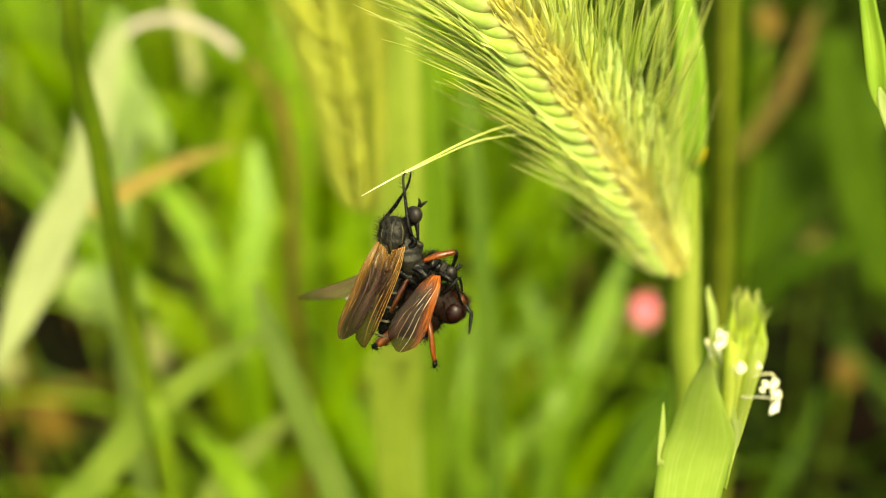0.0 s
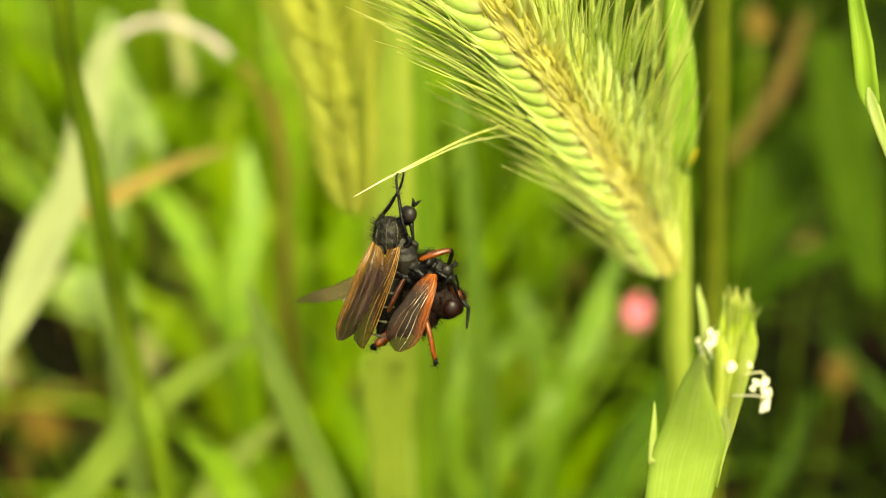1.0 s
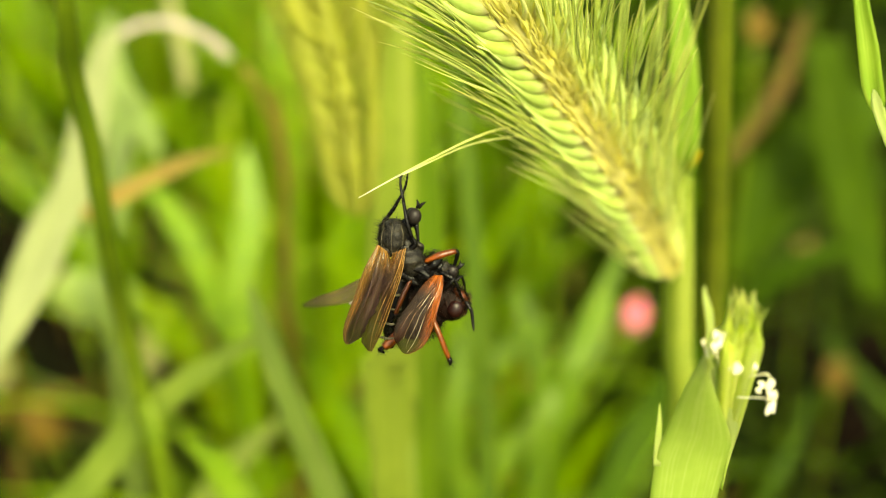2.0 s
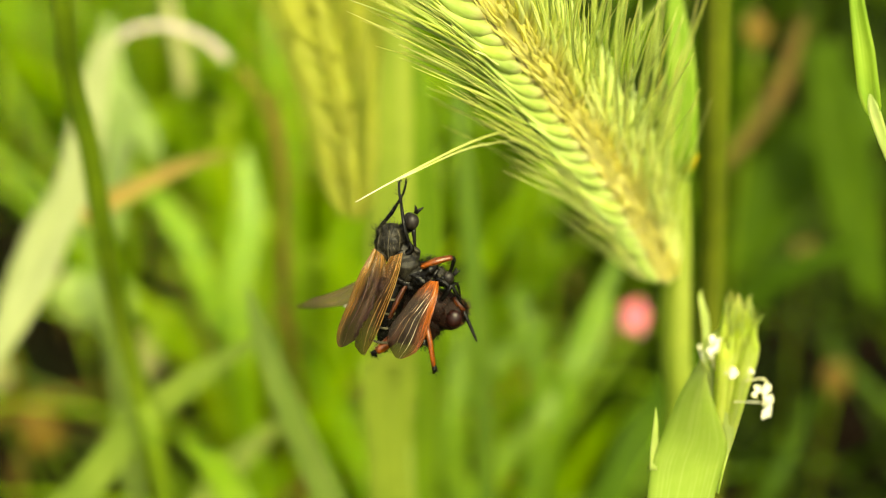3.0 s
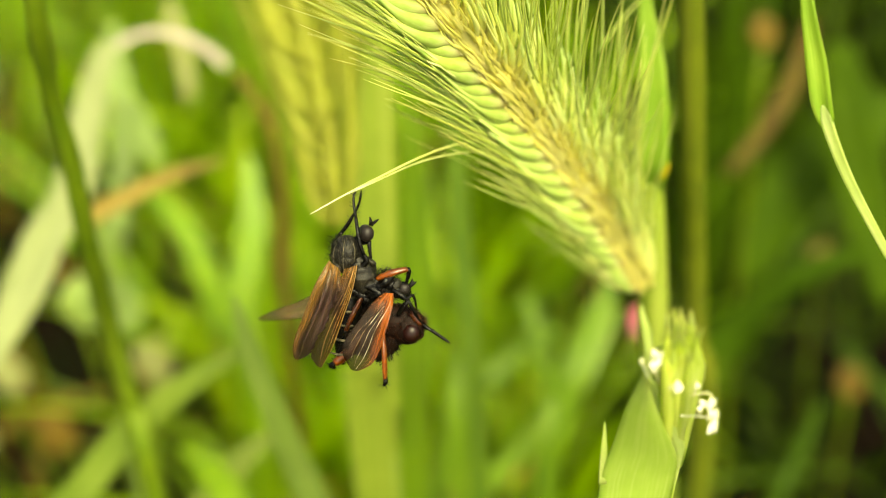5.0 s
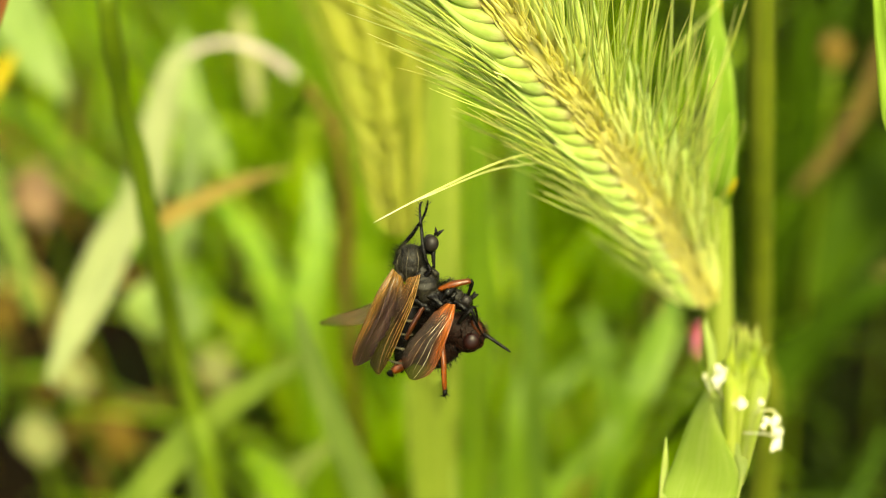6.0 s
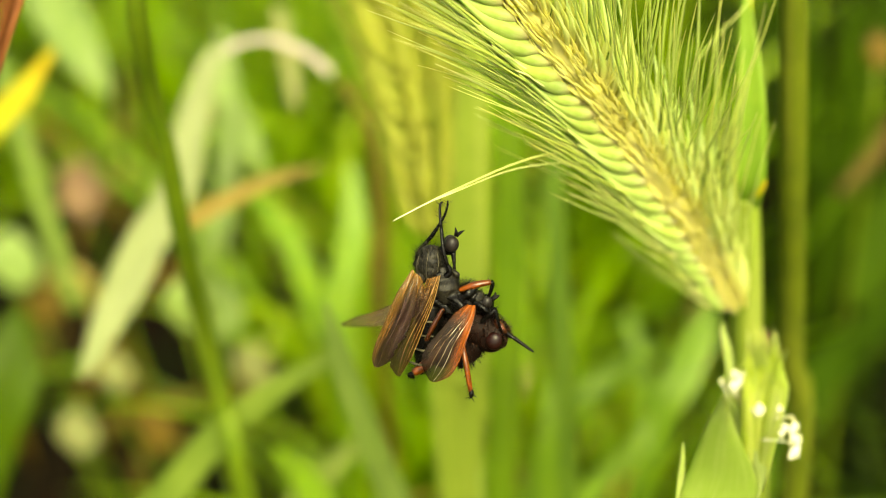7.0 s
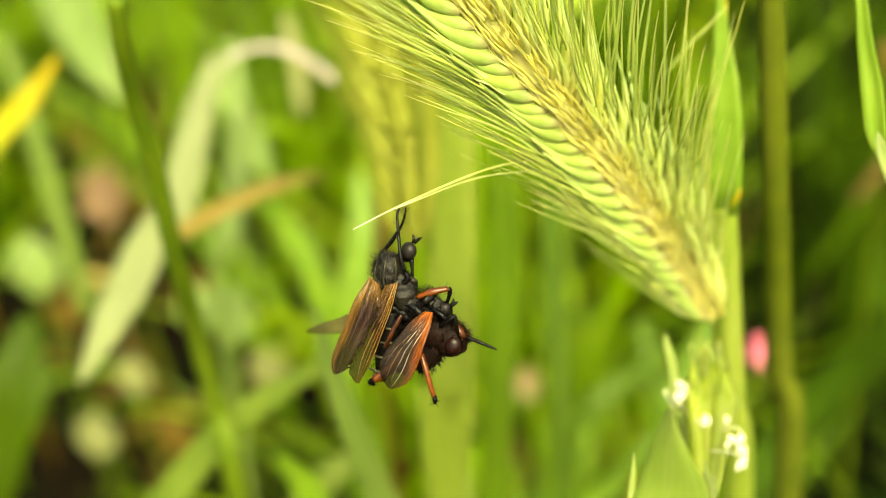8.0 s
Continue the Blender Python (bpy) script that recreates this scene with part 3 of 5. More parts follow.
# ---- barley spikes ----
def floret_shape(length, width, k, material="floret", plump=False):
    """A husk along +z with fine ribs, drawn out to a point; bends towards +x. plump: swollen in its middle."""
    pts = [(0, 0, 0), (-0.03 * length, 0, 0.3 * length), (0.02 * length, 0.02 * length * k, 0.62 * length), (0.16 * length, 0, length)]
    sides = 16 if plump else 6
    swell = (0.3, 0.8, 1.0, 0.86, 0.48, 0.2, 0.09) if plump else (0.7, 1.0, 0.9, 0.62, 0.34, 0.16, 0.05)
    bm = tube(pts, [width * w for w in swell], 14, sides, flat=0.85, wobble=0.06)
    if plump:
        bm.verts.ensure_lookup_table()
        for ring in range(15):
            vs = [bm.verts[ring * sides + j] for j in range(sides)]
            mid = sum((v.co for v in vs), Vector()) / sides
            for j in range(0, sides, 2):
                vs[j].co = mid + (vs[j].co - mid) * (0.89 + 0.03 * math.sin(j + k))
    return finish(bm, material)


def awn_shape(length, radius, bend, k, material="awn"):
    """A stiff bristle along +z that bends towards +x by about 'bend' of its length and wavers a little."""
    w = 0.015 * length
    pts = [(bend * length * f * (2 - f) * 0.5 + w * math.sin(3 * f + k), w * math.sin(4 * f + 2 * k), length * f * (1 - 0.12 * abs(bend) * f)) for f in (0, 0.25, 0.5, 0.75, 1)]
    return finish(tube(pts, (radius * 0.5, radius * 0.95, radius * 0.75, radius * 0.5, radius * 0.12), 10, 5), material)


def frame_at(where, along, towards):
    """A pose whose z runs along, and whose x leans towards."""
    z = Vector(along).normalized()
    x = (Vector(towards) - z * z.dot(Vector(towards)))
    x = x.normalized() if x.length > 1e-6 else z.orthogonal().normalized()
    y = z.cross(x)
    return Matrix.Translation(where) @ Matrix((x, y, z)).transposed().to_4x4()


def spike(label, axis, nodes, left_open, right_open, size=1.0, seed=1, awn_long=0.012, group="", full=True, mats=("floret", "sunlit_side", "awn", "glume", "rachis")):
    """A barley spike: rachis, and at each node awned spikelets on both sides with slender glumes, and golden hairs over the rachis."""
    r = random.Random(seed)
    base = Vector(axis[0])
    top = thing("barley_spike", base, label, "grass spike", group)
    part("rachis", tube([Vector(c) + Vector((0, -0.0003 * size, 0)) for c in axis], (0.0005 * size, 0.0008 * size, 0.0009 * size, 0.0009 * size, 0.0009 * size, 0.0007 * size), 120, 12, wobble=0.12), mats[4], top, "golden jointed rachis")
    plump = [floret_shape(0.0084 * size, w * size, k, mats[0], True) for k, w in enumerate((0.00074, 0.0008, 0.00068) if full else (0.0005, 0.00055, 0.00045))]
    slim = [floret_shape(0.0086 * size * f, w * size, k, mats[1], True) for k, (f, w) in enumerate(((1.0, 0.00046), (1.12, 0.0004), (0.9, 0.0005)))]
    lances = [floret_shape(0.0080 * size * f, w * size, k, mats[3]) for k, (f, w) in enumerate(((1.0, 0.00020), (0.85, 0.00024), (1.2, 0.00017)))]
    hairs = [floret_shape(0.0034 * size * f, w * size, k, mats[4]) for k, (f, w) in enumerate(((1.0, 0.00016), (0.8, 0.0002), (1.25, 0.00013)))]
    awns = [awn_shape(awn_long * size * f, 0.00009 * size, b, k, mats[2]) for k, (f, b) in enumerate(((1.0, 0.10), (0.85, 0.18), (1.15, 0.06), (0.75, 0.14), (0.95, 0.02)))]

    def hang(name, mesh, m, parent, scale=1.0):
        ob = new(name, mesh)
        ob.parent = parent
        ob.matrix_basis = m @ Matrix.Scale(scale, 4)
        return ob

    def turned(s, side, n, t, round_it, a):
        """A way that leaves the rachis t at the angle a, round_it from the side towards the viewer's face n."""
        out = (s * side * math.cos(round_it) + n * math.sin(round_it)).normalized()
        return out, t * math.cos(a) + out * math.sin(a)

    line = smooth(axis, nodes * 4)
    local = Matrix.Translation(-base)
    for i in range(nodes):
        k = 1 + i * 4
        t = (line[min(k + 2, len(line) - 1)] - line[k - 1]).normalized()
        n = Vector((0, -1, 0)) - t * t.dot(Vector((0, -1, 0)))
        n.normalize()
        s = n.cross(t) * -1
        if s.x > 0:
            s = -s
        grow = min(1.0, 0.72 + 0.06 * i)
        for side, opening in ((1, left_open), (-1, right_open * min(1.0, 0.62 + 0.06 * i))):
            parent = None
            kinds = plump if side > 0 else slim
            rows = (((0.6, 1.0, 0, 1), (-0.2, 1.1, 2, 0.95), (-0.75, 1.1, 1, 0.95)) if side > 0 else
                    ((0.62, 0.8, 0, 0.8), (0.3, 0.95, 2, 0.95), (-0.1, 1.0, 1, 1.05))) if full else ((0.5, 1.0, 0, 1), (-0.2, 1.0, 2, 1))
            for round_it, fan, step, bulk in rows:
                q0 = line[min(k + step, len(line) - 1)]
                out, way = turned(s, side, n, t, round_it, radians(opening * fan + r.uniform(-2.5, 2.5)))
                m = frame_at(q0 + out * 0.0005 * size, way, t)
                g = grow * bulk * r.uniform(0.95, 1.05)
                husk = kinds[(i + step) % 3]
                long = husk.vertices[-1].co.z
                if parent is None:
                    parent = hang("spikelet", husk, local @ m, top, g)
                    back = parent.matrix_basis.inverted()
                else:
                    hang("floret", husk, back @ local @ m, parent, g)
                tip = m @ Matrix.Scale(g, 4) @ Vector((0.125 * long, 0, 0.91 * long))
                hug = 0.18 if side < 0 else 0.62 if round_it > 0 else 0.3
                aw = (way * (0.62 if side > 0 else 0.9) + t * hug + Vector((r.uniform(-.07, .07), r.uniform(-.12, .12), r.uniform(-.06, .06)))).normalized()
                hang("awn", awns[r.randrange(5)], back @ local @ frame_at(tip, aw, t), parent, max(grow, 0.8) * (1.0 if side > 0 else 1.15) * r.uniform(0.85, 1.15))
            # slender glumes between the husks
            for _ in range((3 if side > 0 else 4) if full else 1):
                out, way = turned(s, side, n, t, r.uniform(0.3, 0.7) if side > 0 else r.uniform(0.2, 1.15), radians(opening * r.uniform(0.85, 1.0) if side > 0 else opening * r.uniform(0.55, 1.0)))
                start = line[min(k + r.randrange(4), len(line) - 1)] + out * 0.0011 * size
                long = grow * r.uniform(0.8, 1.1)
                hang("glume", lances[r.randrange(3)], back @ local @ frame_at(start, way, t), parent, long)
                if full:
                    aw = (way + t * (0.5 if side > 0 else 0.1) + Vector((r.uniform(-.06, .06), r.uniform(-.1, .1), r.uniform(-.06, .06)))).normalized()
                    hang("awn", awns[r.randrange(5)], back @ local @ frame_at(start + way * 0.0062 * size * long, aw, t), parent, grow * r.uniform(0.7, 1.1))
            # golden hairs along the rachis
            for _ in range((4 if side > 0 else 5) if full else 1):
                out, way = turned(s, side, n, t, r.uniform(0.9, 1.5) if side > 0 else r.uniform(0.9, 1.55), radians(r.uniform(6, 16) if side > 0 else r.uniform(10, 34)))
                hang("hair", hairs[r.randrange(3)], back @ local @ frame_at(line[min(k + r.randrange(4), len(line) - 1)] + out * 0.0013 * size, way, t), parent, grow * r.uniform(0.8, 1.15))
    return top


MAIN_AXIS = [(0.02193, 0.02700, 0.23196), (0.01889, 0.02250, 0.23748), (0.01428, 0.01550, 0.24420), (0.00957, 0.00900, 0.25013), (0.00543, 0.00300, 0.25524), (0.00166, -0.00200, 0.26019)]
main_spike = spike("green awned barley spike leaning from its culm", MAIN_AXIS, 27, 32, 42, 1.0, 3, group="barley spikes")

# the awn that carries the flies, and its twin
for pts, rad in (([(0.00956, 0.01000, 0.24677), (0.00581, 0.00700, 0.24673), (0.00265, 0.00400, 0.24602), (-0.00211, 0.00020, 0.24413), (-0.00543, -0.00060, 0.24255)], 0.000066),
                 ([(0.00909, 0.01000, 0.24591), (0.00556, 0.00700, 0.24597), (0.00243, 0.00420, 0.24560), (-0.00138, 0.00060, 0.24431), (-0.00300, 0.00000, 0.24370)], 0.000052)):
    part("awn", tube(pts, (rad * 0.9, rad, rad * 1.1, rad * 1.1, rad * 0.4), 20, 6), "straw_awn", main_spike, "bent pale awn on which the flies hang")


part("awn", tube([(0.01755, 0.01800, 0.25330), (0.01923, 0.01900, 0.25535), (0.02070, 0.02000, 0.25674), (0.02278, 0.02100, 0.25882)], (0.00006, 0.00008, 0.00007, 0.00003), 12, 5), "awn", main_spike, "stray bent awn")


def culm_with_leaf():
    top = thing("barley_culm", (0.02197, 0.02700, 0.20903), "pale green barley culm with its flag leaf", "grass stem")
    part("culm", tube([soil_under((0.02699, 0.05400, 0.19548)), soil_under((0.02699, 0.05400, 0.19548), 0.5), (0.02605, 0.04700, 0.20320), (0.02425, 0.03500, 0.22373), (0.02327, 0.02850, 0.23585), (0.02292, 0.02650, 0.24171)],
                      (0.0017, 0.0017, 0.00165, 0.0015, 0.00135, 0.0012), 40, 12), "culm", top)
    part("leaf_blade", blade([(0.02281, 0.02600, 0.24133), (0.02285, 0.02450, 0.24336), (0.02293, 0.02350, 0.24750), (0.02281, 0.02300, 0.25195), (0.02251, 0.02300, 0.25636), (0.02233, 0.02300, 0.25975)],
                             (0.0024, 0.0030, 0.0028, 0.0024, 0.0014, 0.0003), (-0.25, -1, 0.1), 22, 0.35), "flag", top, "upright bright green flag leaf")
    part("ligule", tube([(0.02312, 0.02350, 0.24189), (0.02351, 0.02250, 0.24243), (0.02392, 0.02200, 0.24343)], (0.0004, 0.00055, 0.00025), 6, 6, flat=0.5), "orange", top, "orange ligule")
    part("leaf_tip", blade([(0.02279, 0.02290, 0.25755), (0.02279, 0.02290, 0.25887), (0.02285, 0.02290, 0.26085)], (0.0004, 0.0003, 0.0001), (-0.25, -1, 0.1), 6, 0.3), "orange", top, "reddish leaf tip")


culm_with_leaf()


# ---- things near the focus ----
def plain_stem(label, pts, radii, material, joint=None):
    """A grass plant of which one tall stem shows, with the swollen joint where a leaf sheath ends."""
    top = thing("grass_plant", pts[0], label, "grass", "single grass stems")
    part("stem", tube(pts, radii, 36, 10, wobble=0.05), material, top)
    line = smooth(pts, 60)
    for k in (14, 30) if joint is None else joint:
        r = float(np.interp(k / 60 * (len(radii) - 1), range(len(radii)), radii))
        d = (line[k + 1] - line[k]).normalized()
        part("joint", tube([line[k] - d * 0.0012, line[k], line[k] + d * 0.0012], (r * 1.02, r * 1.14, r * 1.02), 6, 10), material, top, "slightly swollen stem joint")
    return top


plain_stem("upright olive green grass stem with a paler edge", [soil_under((0.03373, 0.06600, 0.19517)), (0.03373, 0.06600, 0.19517), (0.03107, 0.05000, 0.22295), (0.02861, 0.03550, 0.24321), (0.02732, 0.02800, 0.25646), (0.02664, 0.02400, 0.26401)],
           (0.0018, 0.0017, 0.0015, 0.00135, 0.00125, 0.0011), "dark_olive", (8, 54))
plain_stem("curved olive green grass stem out of focus", [soil_under((-0.03550, 0.07400, 0.19683)), (-0.03550, 0.07400, 0.19683), (-0.03646, 0.07000, 0.20919), (-0.03673, 0.06200, 0.22331), (-0.03484, 0.04800, 0.23645), (-0.03369, 0.04000, 0.24599), (-0.03351, 0.03500, 0.25191), (-0.03212, 0.02800, 0.25812), (-0.03136, 0.02500, 0.26178)],
           (0.0015, 0.00145, 0.0014, 0.0013, 0.0012, 0.0011, 0.00105, 0.001, 0.0009), "olive", (5,))
plain_stem("russet grass stem slanting upward", [soil_under((-0.03095, -0.01400, 0.24395), 1.0, (-0.16, 0.0)), (-0.03327, -0.01400, 0.24189), (-0.02826, -0.01400, 0.25183), (-0.02680, -0.01400, 0.25518), (-0.02527, -0.01400, 0.25882), (-0.02327, -0.01400, 0.26403)],
           (0.0004, 0.0003, 0.00028, 0.00027, 0.00026, 0.00025), "russet", (50,))

# the folded leaf at the edge of the view
folded = thing("grass_leaf", (0.03583, -0.00500, 0.23440), "bright folded grass leaf with a pale twisted neck", "grass leaf")
part("leaf_blade", blade([(0.02807, -0.00600, 0.25790), (0.02843, -0.00600, 0.25428), (0.02887, -0.00600, 0.25134), (0.02914, -0.00600, 0.24895), (0.02940, -0.00600, 0.24770), (0.02955, -0.00600, 0.24700)],
                         (0.0006, 0.0010, 0.00135, 0.0014, 0.0011, 0.0004), (-0.5, -1, 0.2), 30, 0.7, wave=0.2), "flag", folded)
part("neck", blade([(0.02925, -0.00610, 0.24860), (0.02950, -0.00610, 0.24730), (0.03065, -0.00610, 0.24406), (0.03249, -0.00610, 0.24023), (0.03583, -0.00510, 0.23440)],
                   (0.0003, 0.0008, 0.0007, 0.0006, 0.0005), (-0.5, -1, 0.2), 24, 0.6, wave=0.1), "husk", folded, "whitish twisted neck of the leaf")
part("stem", tube([(0.03583, -0.00500, 0.23440), soil_under((0.03583, -0.00500, 0.23440), 0.15, (0.02, 0.0)), soil_under((0.03583, -0.00500, 0.23440), 1.0, (0.03, 0.02))], (0.0003, 0.0007, 0.0009), 16, 7), "culm", folded)


def flowering_head():
    top = thing("flowering_grass_head", (0.01520, -0.01000, 0.21966), "pale green flowering grass head breaking out of its sheath", "grass flower")
    part("stem", tube([(0.01510, -0.00900, 0.21929), soil_under((0.01507, -0.00900, 0.21773), 0.2), soil_under((0.01507, -0.00900, 0.21773), 1.0, (0.005, 0.01))], (0.0016, 0.0013, 0.0013), 16, 8), "culm", top)
    part("sheath", sheet([(0.01257, -0.00900, 0.21868), (0.01303, -0.00950, 0.22270), (0.01337, -0.01000, 0.22543), (0.01404, -0.01100, 0.22778), (0.01478, -0.01300, 0.23088), (0.01552, -0.01450, 0.23286), (0.01566, -0.01460, 0.23307)],
                         [(0.01681, -0.00820, 0.21814), (0.01760, -0.00850, 0.22197), (0.01818, -0.00900, 0.22457), (0.01827, -0.01000, 0.22653), (0.01729, -0.01180, 0.22886), (0.01630, -0.01350, 0.23135), (0.01575, -0.01460, 0.23298)],
                         10, 28, 0.00012, 0.0007), "boot", top, "boat-shaped pale green sheath")
    part("inner_sheath", sheet([(0.01800, -0.00800, 0.22257), (0.01822, -0.00850, 0.22427), (0.01831, -0.00950, 0.22639), (0.01743, -0.01120, 0.22869), (0.01657, -0.01260, 0.23084), (0.01609, -0.01360, 0.23252)],
                               [(0.01810, -0.00790, 0.22253), (0.01845, -0.00830, 0.22435), (0.01922, -0.00890, 0.22755), (0.01870, -0.01020, 0.22927), (0.01745, -0.01220, 0.23143), (0.01630, -0.01360, 0.23258)], 6, 18, 0.0001, 0.0004), "husk", top, "whitish torn inner sheath")
    part("bract", blade([(0.01341, -0.01000, 0.22497), (0.01352, -0.01005, 0.22649), (0.01364, -0.01010, 0.22801), (0.01368, -0.01010, 0.22913)], (0.0005, 0.0005, 0.0003, 0.00004), (0, -1, 0), 10, 0.4), "husk", top, "thin upright bract")
    part("glume", blade([(0.01583, -0.01430, 0.23255), (0.01588, -0.01500, 0.23451), (0.01566, -0.01560, 0.23601), (0.01538, -0.01600, 0.23712), (0.01539, -0.01610, 0.23769)], (0.0005, 0.0005, 0.00055, 0.0003, 0.00004), (0.2, -1, 0), 16, 0.5), "husk", top, "slender pointed glume")
    r = random.Random(5)
    low, middle, high = ((0.01765, -0.00780, 0.22564), (0.01881, -0.00740, 0.22546)), ((0.01675, -0.01380, 0.23296), (0.01904, -0.01300, 0.23253)), ((0.01691, -0.01620, 0.23585), (0.01852, -0.01620, 0.23563))
    for k in range(36):
        u, depth = (k % 12) / 11, 0.0006 * (k // 12) - 0.0004
        foot, mid, tip = (Vector(e[0]).lerp(Vector(e[1]), u) + Vector((r.uniform(-1, 1) * 0.0002, depth + r.uniform(0, 0.0004), r.uniform(-1, 1) * 0.0006)) for e in (low, middle, high))
        tip += Vector((r.uniform(-1, 1) * 0.0002, 0, 0.0009 * math.sin(math.pi * (0.1 + 0.85 * u)) * u + r.uniform(-0.0006, 0.0003)))
        mid += (tip - foot).cross(Vector((0, 1, 0))).normalized() * r.uniform(-0.0002, 0.0002)
        f = part("floret", tube([foot, mid, mid.lerp(tip, 0.55), tip], (0.0004, 0.00058, 0.0006, 0.0004, 0.00018, 0.00003), 12, 7, flat=0.7), "floret_head", top)
        a = Vector(tip) + Vector((0, 0, -0.0002))
        way = (Vector(tip) - Vector(mid)).normalized() + Vector((rng.uniform(-0.12, 0.12), rng.uniform(-0.1, 0.1), 0))
        part("awn", tube([a, a + way * 0.0006, a + way * 0.0013], (0.00009, 0.00006, 0.00001), 4, 4), "awn", f)
    for fil, anthers, bulk in (([(0.01858, -0.01250, 0.23107), (0.01911, -0.01350, 0.23147), (0.01967, -0.01400, 0.23161), (0.01982, -0.01420, 0.23119)], ((0.01923, -0.01420, 0.23083), (0.01972, -0.01430, 0.23087), (0.01983, -0.01430, 0.23044),), 1.0),
                         ([(0.01814, -0.01250, 0.22987), (0.01895, -0.01350, 0.23007), (0.01993, -0.01400, 0.23006)], ((0.01983, -0.01400, 0.22951),), 1.0),
                         ([(0.01667, -0.01380, 0.23225), (0.01634, -0.01480, 0.23319), (0.01618, -0.01530, 0.23386)], ((0.01628, -0.01550, 0.23445), (0.01616, -0.01550, 0.23407), (0.01607, -0.01540, 0.23372),), 1.0),
                         ([(0.01758, -0.01280, 0.23083), (0.01754, -0.01360, 0.23160), (0.01759, -0.01400, 0.23211)], ((0.01746, -0.01410, 0.23254), (0.01779, -0.01410, 0.23218),), 1.0),
                         ([(0.01901, -0.01250, 0.23113), (0.01903, -0.01300, 0.23167), (0.01905, -0.01320, 0.23200)], ((0.01907, -0.01330, 0.23219),), 1.0),
                         ([(0.01602, -0.01420, 0.23266), (0.01557, -0.01520, 0.23359), (0.01538, -0.01560, 0.23403)], ((0.01531, -0.01570, 0.23424),), 0.5)):
        f = part("filament", tube(fil, (0.00006, 0.00005, 0.00005), 10, 5), "anther", top, "thin white filament")
        for c in anthers:
            bm = bmesh.new()
            for _ in range(5):
                o = Vector((rng.uniform(-1, 1), rng.uniform(-0.6, 0.6), rng.uniform(-1, 1))) * 0.00024 * bulk
                ball(Vector(c) + o, (rng.uniform(-0.9, 0.9), 0.2, 1), rng.uniform(0.0004, 0.0007) * bulk, (rng.uniform(0.00009, 0.00016) * bulk,), 1.0, 7, 8, 0.6, bm)
            part("anther", bm, "anther", f, "white dusty anther")
    return top


flowering_head()

# ---- blurred plants behind ----
spike("ripening yellow-green barley spike out of focus behind the flies", [(-0.00741, 0.04600, 0.23692), (-0.00756, 0.04550, 0.24215), (-0.00795, 0.04500, 0.24788), (-0.00887, 0.04450, 0.25410), (-0.01000, 0.04400, 0.26022), (-0.01143, 0.04300, 0.26727)],
      15, 37, 34, 1.25, 11, 0.018, "barley spikes", full=False, mats=("gold_husk", "gold_husk", "gold_awn", "gold_awn", "gold_husk"))
SECOND_LINE = [(-0.00550, 0.05600, 0.20393), (-0.00508, 0.05400, 0.21288), (-0.00446, 0.05200, 0.22580), (-0.00390, 0.05050, 0.23810), (-0.00353, 0.04900, 0.24992), (-0.00331, 0.04800, 0.26131), (-0.00327, 0.04700, 0.26792)]
SECOND_LINE.insert(0, tuple(soil_under(SECOND_LINE[0])))
second = thing("barley_culm", SECOND_LINE[0], "broad pale green sheathed culm out of focus", "grass stem")
part("sheath", blade(SECOND_LINE, (0.0050, 0.0056, 0.0056, 0.0055, 0.0054, 0.0052, 0.0048), (0.1, -1, 0.2), 30, 0.3, 0.0006), "sheath", second, "broad pale green leaf sheath")
part("culm", tube([Vector(c) + Vector((0, 0.0045, 0)) for c in SECOND_LINE], (0.0012, 0.0012, 0.001, 0.0008), 20, 8), "culm", second)
part("sheath_edge", tube([Vector(c) + Vector((0.0024, -0.0004, 0)) for k, c in enumerate(SECOND_LINE)], (0.0003, 0.0003, 0.0002, 0.0001), 20, 6), "mint", second, "paler rolled edge of the sheath")


def leaf(label, pts, widths, face, material="leaf", fold=0.25, root=True):
    """A grass leaf with its midrib; root: it runs on in a stem down to the ground."""
    top = thing("grass_leaf", pts[0], label, "grass leaf", "blurred grass leaves")
    part("leaf_blade", blade(pts, widths, face, 24, fold, wave=0.08), material, top)
    line = smooth(pts, 24)
    side = Vector(face).normalized() * 0.0002
    part("midrib", tube([q - side for q in line[::3]], (max(widths) * 0.07, max(widths) * 0.05, 0.00005), 20, 5), material, top)
    if root:
        a = Vector(pts[0])
        d = (Vector(pts[1]) - a).normalized()
        part("stem", tube([a + d * 0.002, a - d * 0.006, soil_under(a - d * 0.02, 0.5), soil_under(a - d * 0.02)], (widths[0] * 0.3, widths[0] * 0.32, 0.0012, 0.0013), 16, 7), material, top)
    return top


leaf("withered grey grass leaf arching over", [(-0.02919, 0.11400, 0.25607), (-0.03302, 0.11300, 0.25937), (-0.03770, 0.11200, 0.26151), (-0.04208, 0.11100, 0.26133), (-0.04527, 0.11000, 0.25980), (-0.04748, 0.10800, 0.25716)],
     (0.0024, 0.0030, 0.0024, 0.0024, 0.0027, 0.0032), (0, -0.5, 1), "grey", root=False)
leaf("thin brown stalk of the withered leaf", [(-0.02287, 0.11800, 0.21568), (-0.02213, 0.11800, 0.22809), (-0.02215, 0.11700, 0.23780), (-0.02312, 0.11600, 0.24565), (-0.02536, 0.11500, 0.25171), (-0.02766, 0.11450, 0.25467)],
     (0.0012, 0.0012, 0.0013, 0.0013, 0.0014, 0.0016), (0.2, -1, 0.3), "brown")
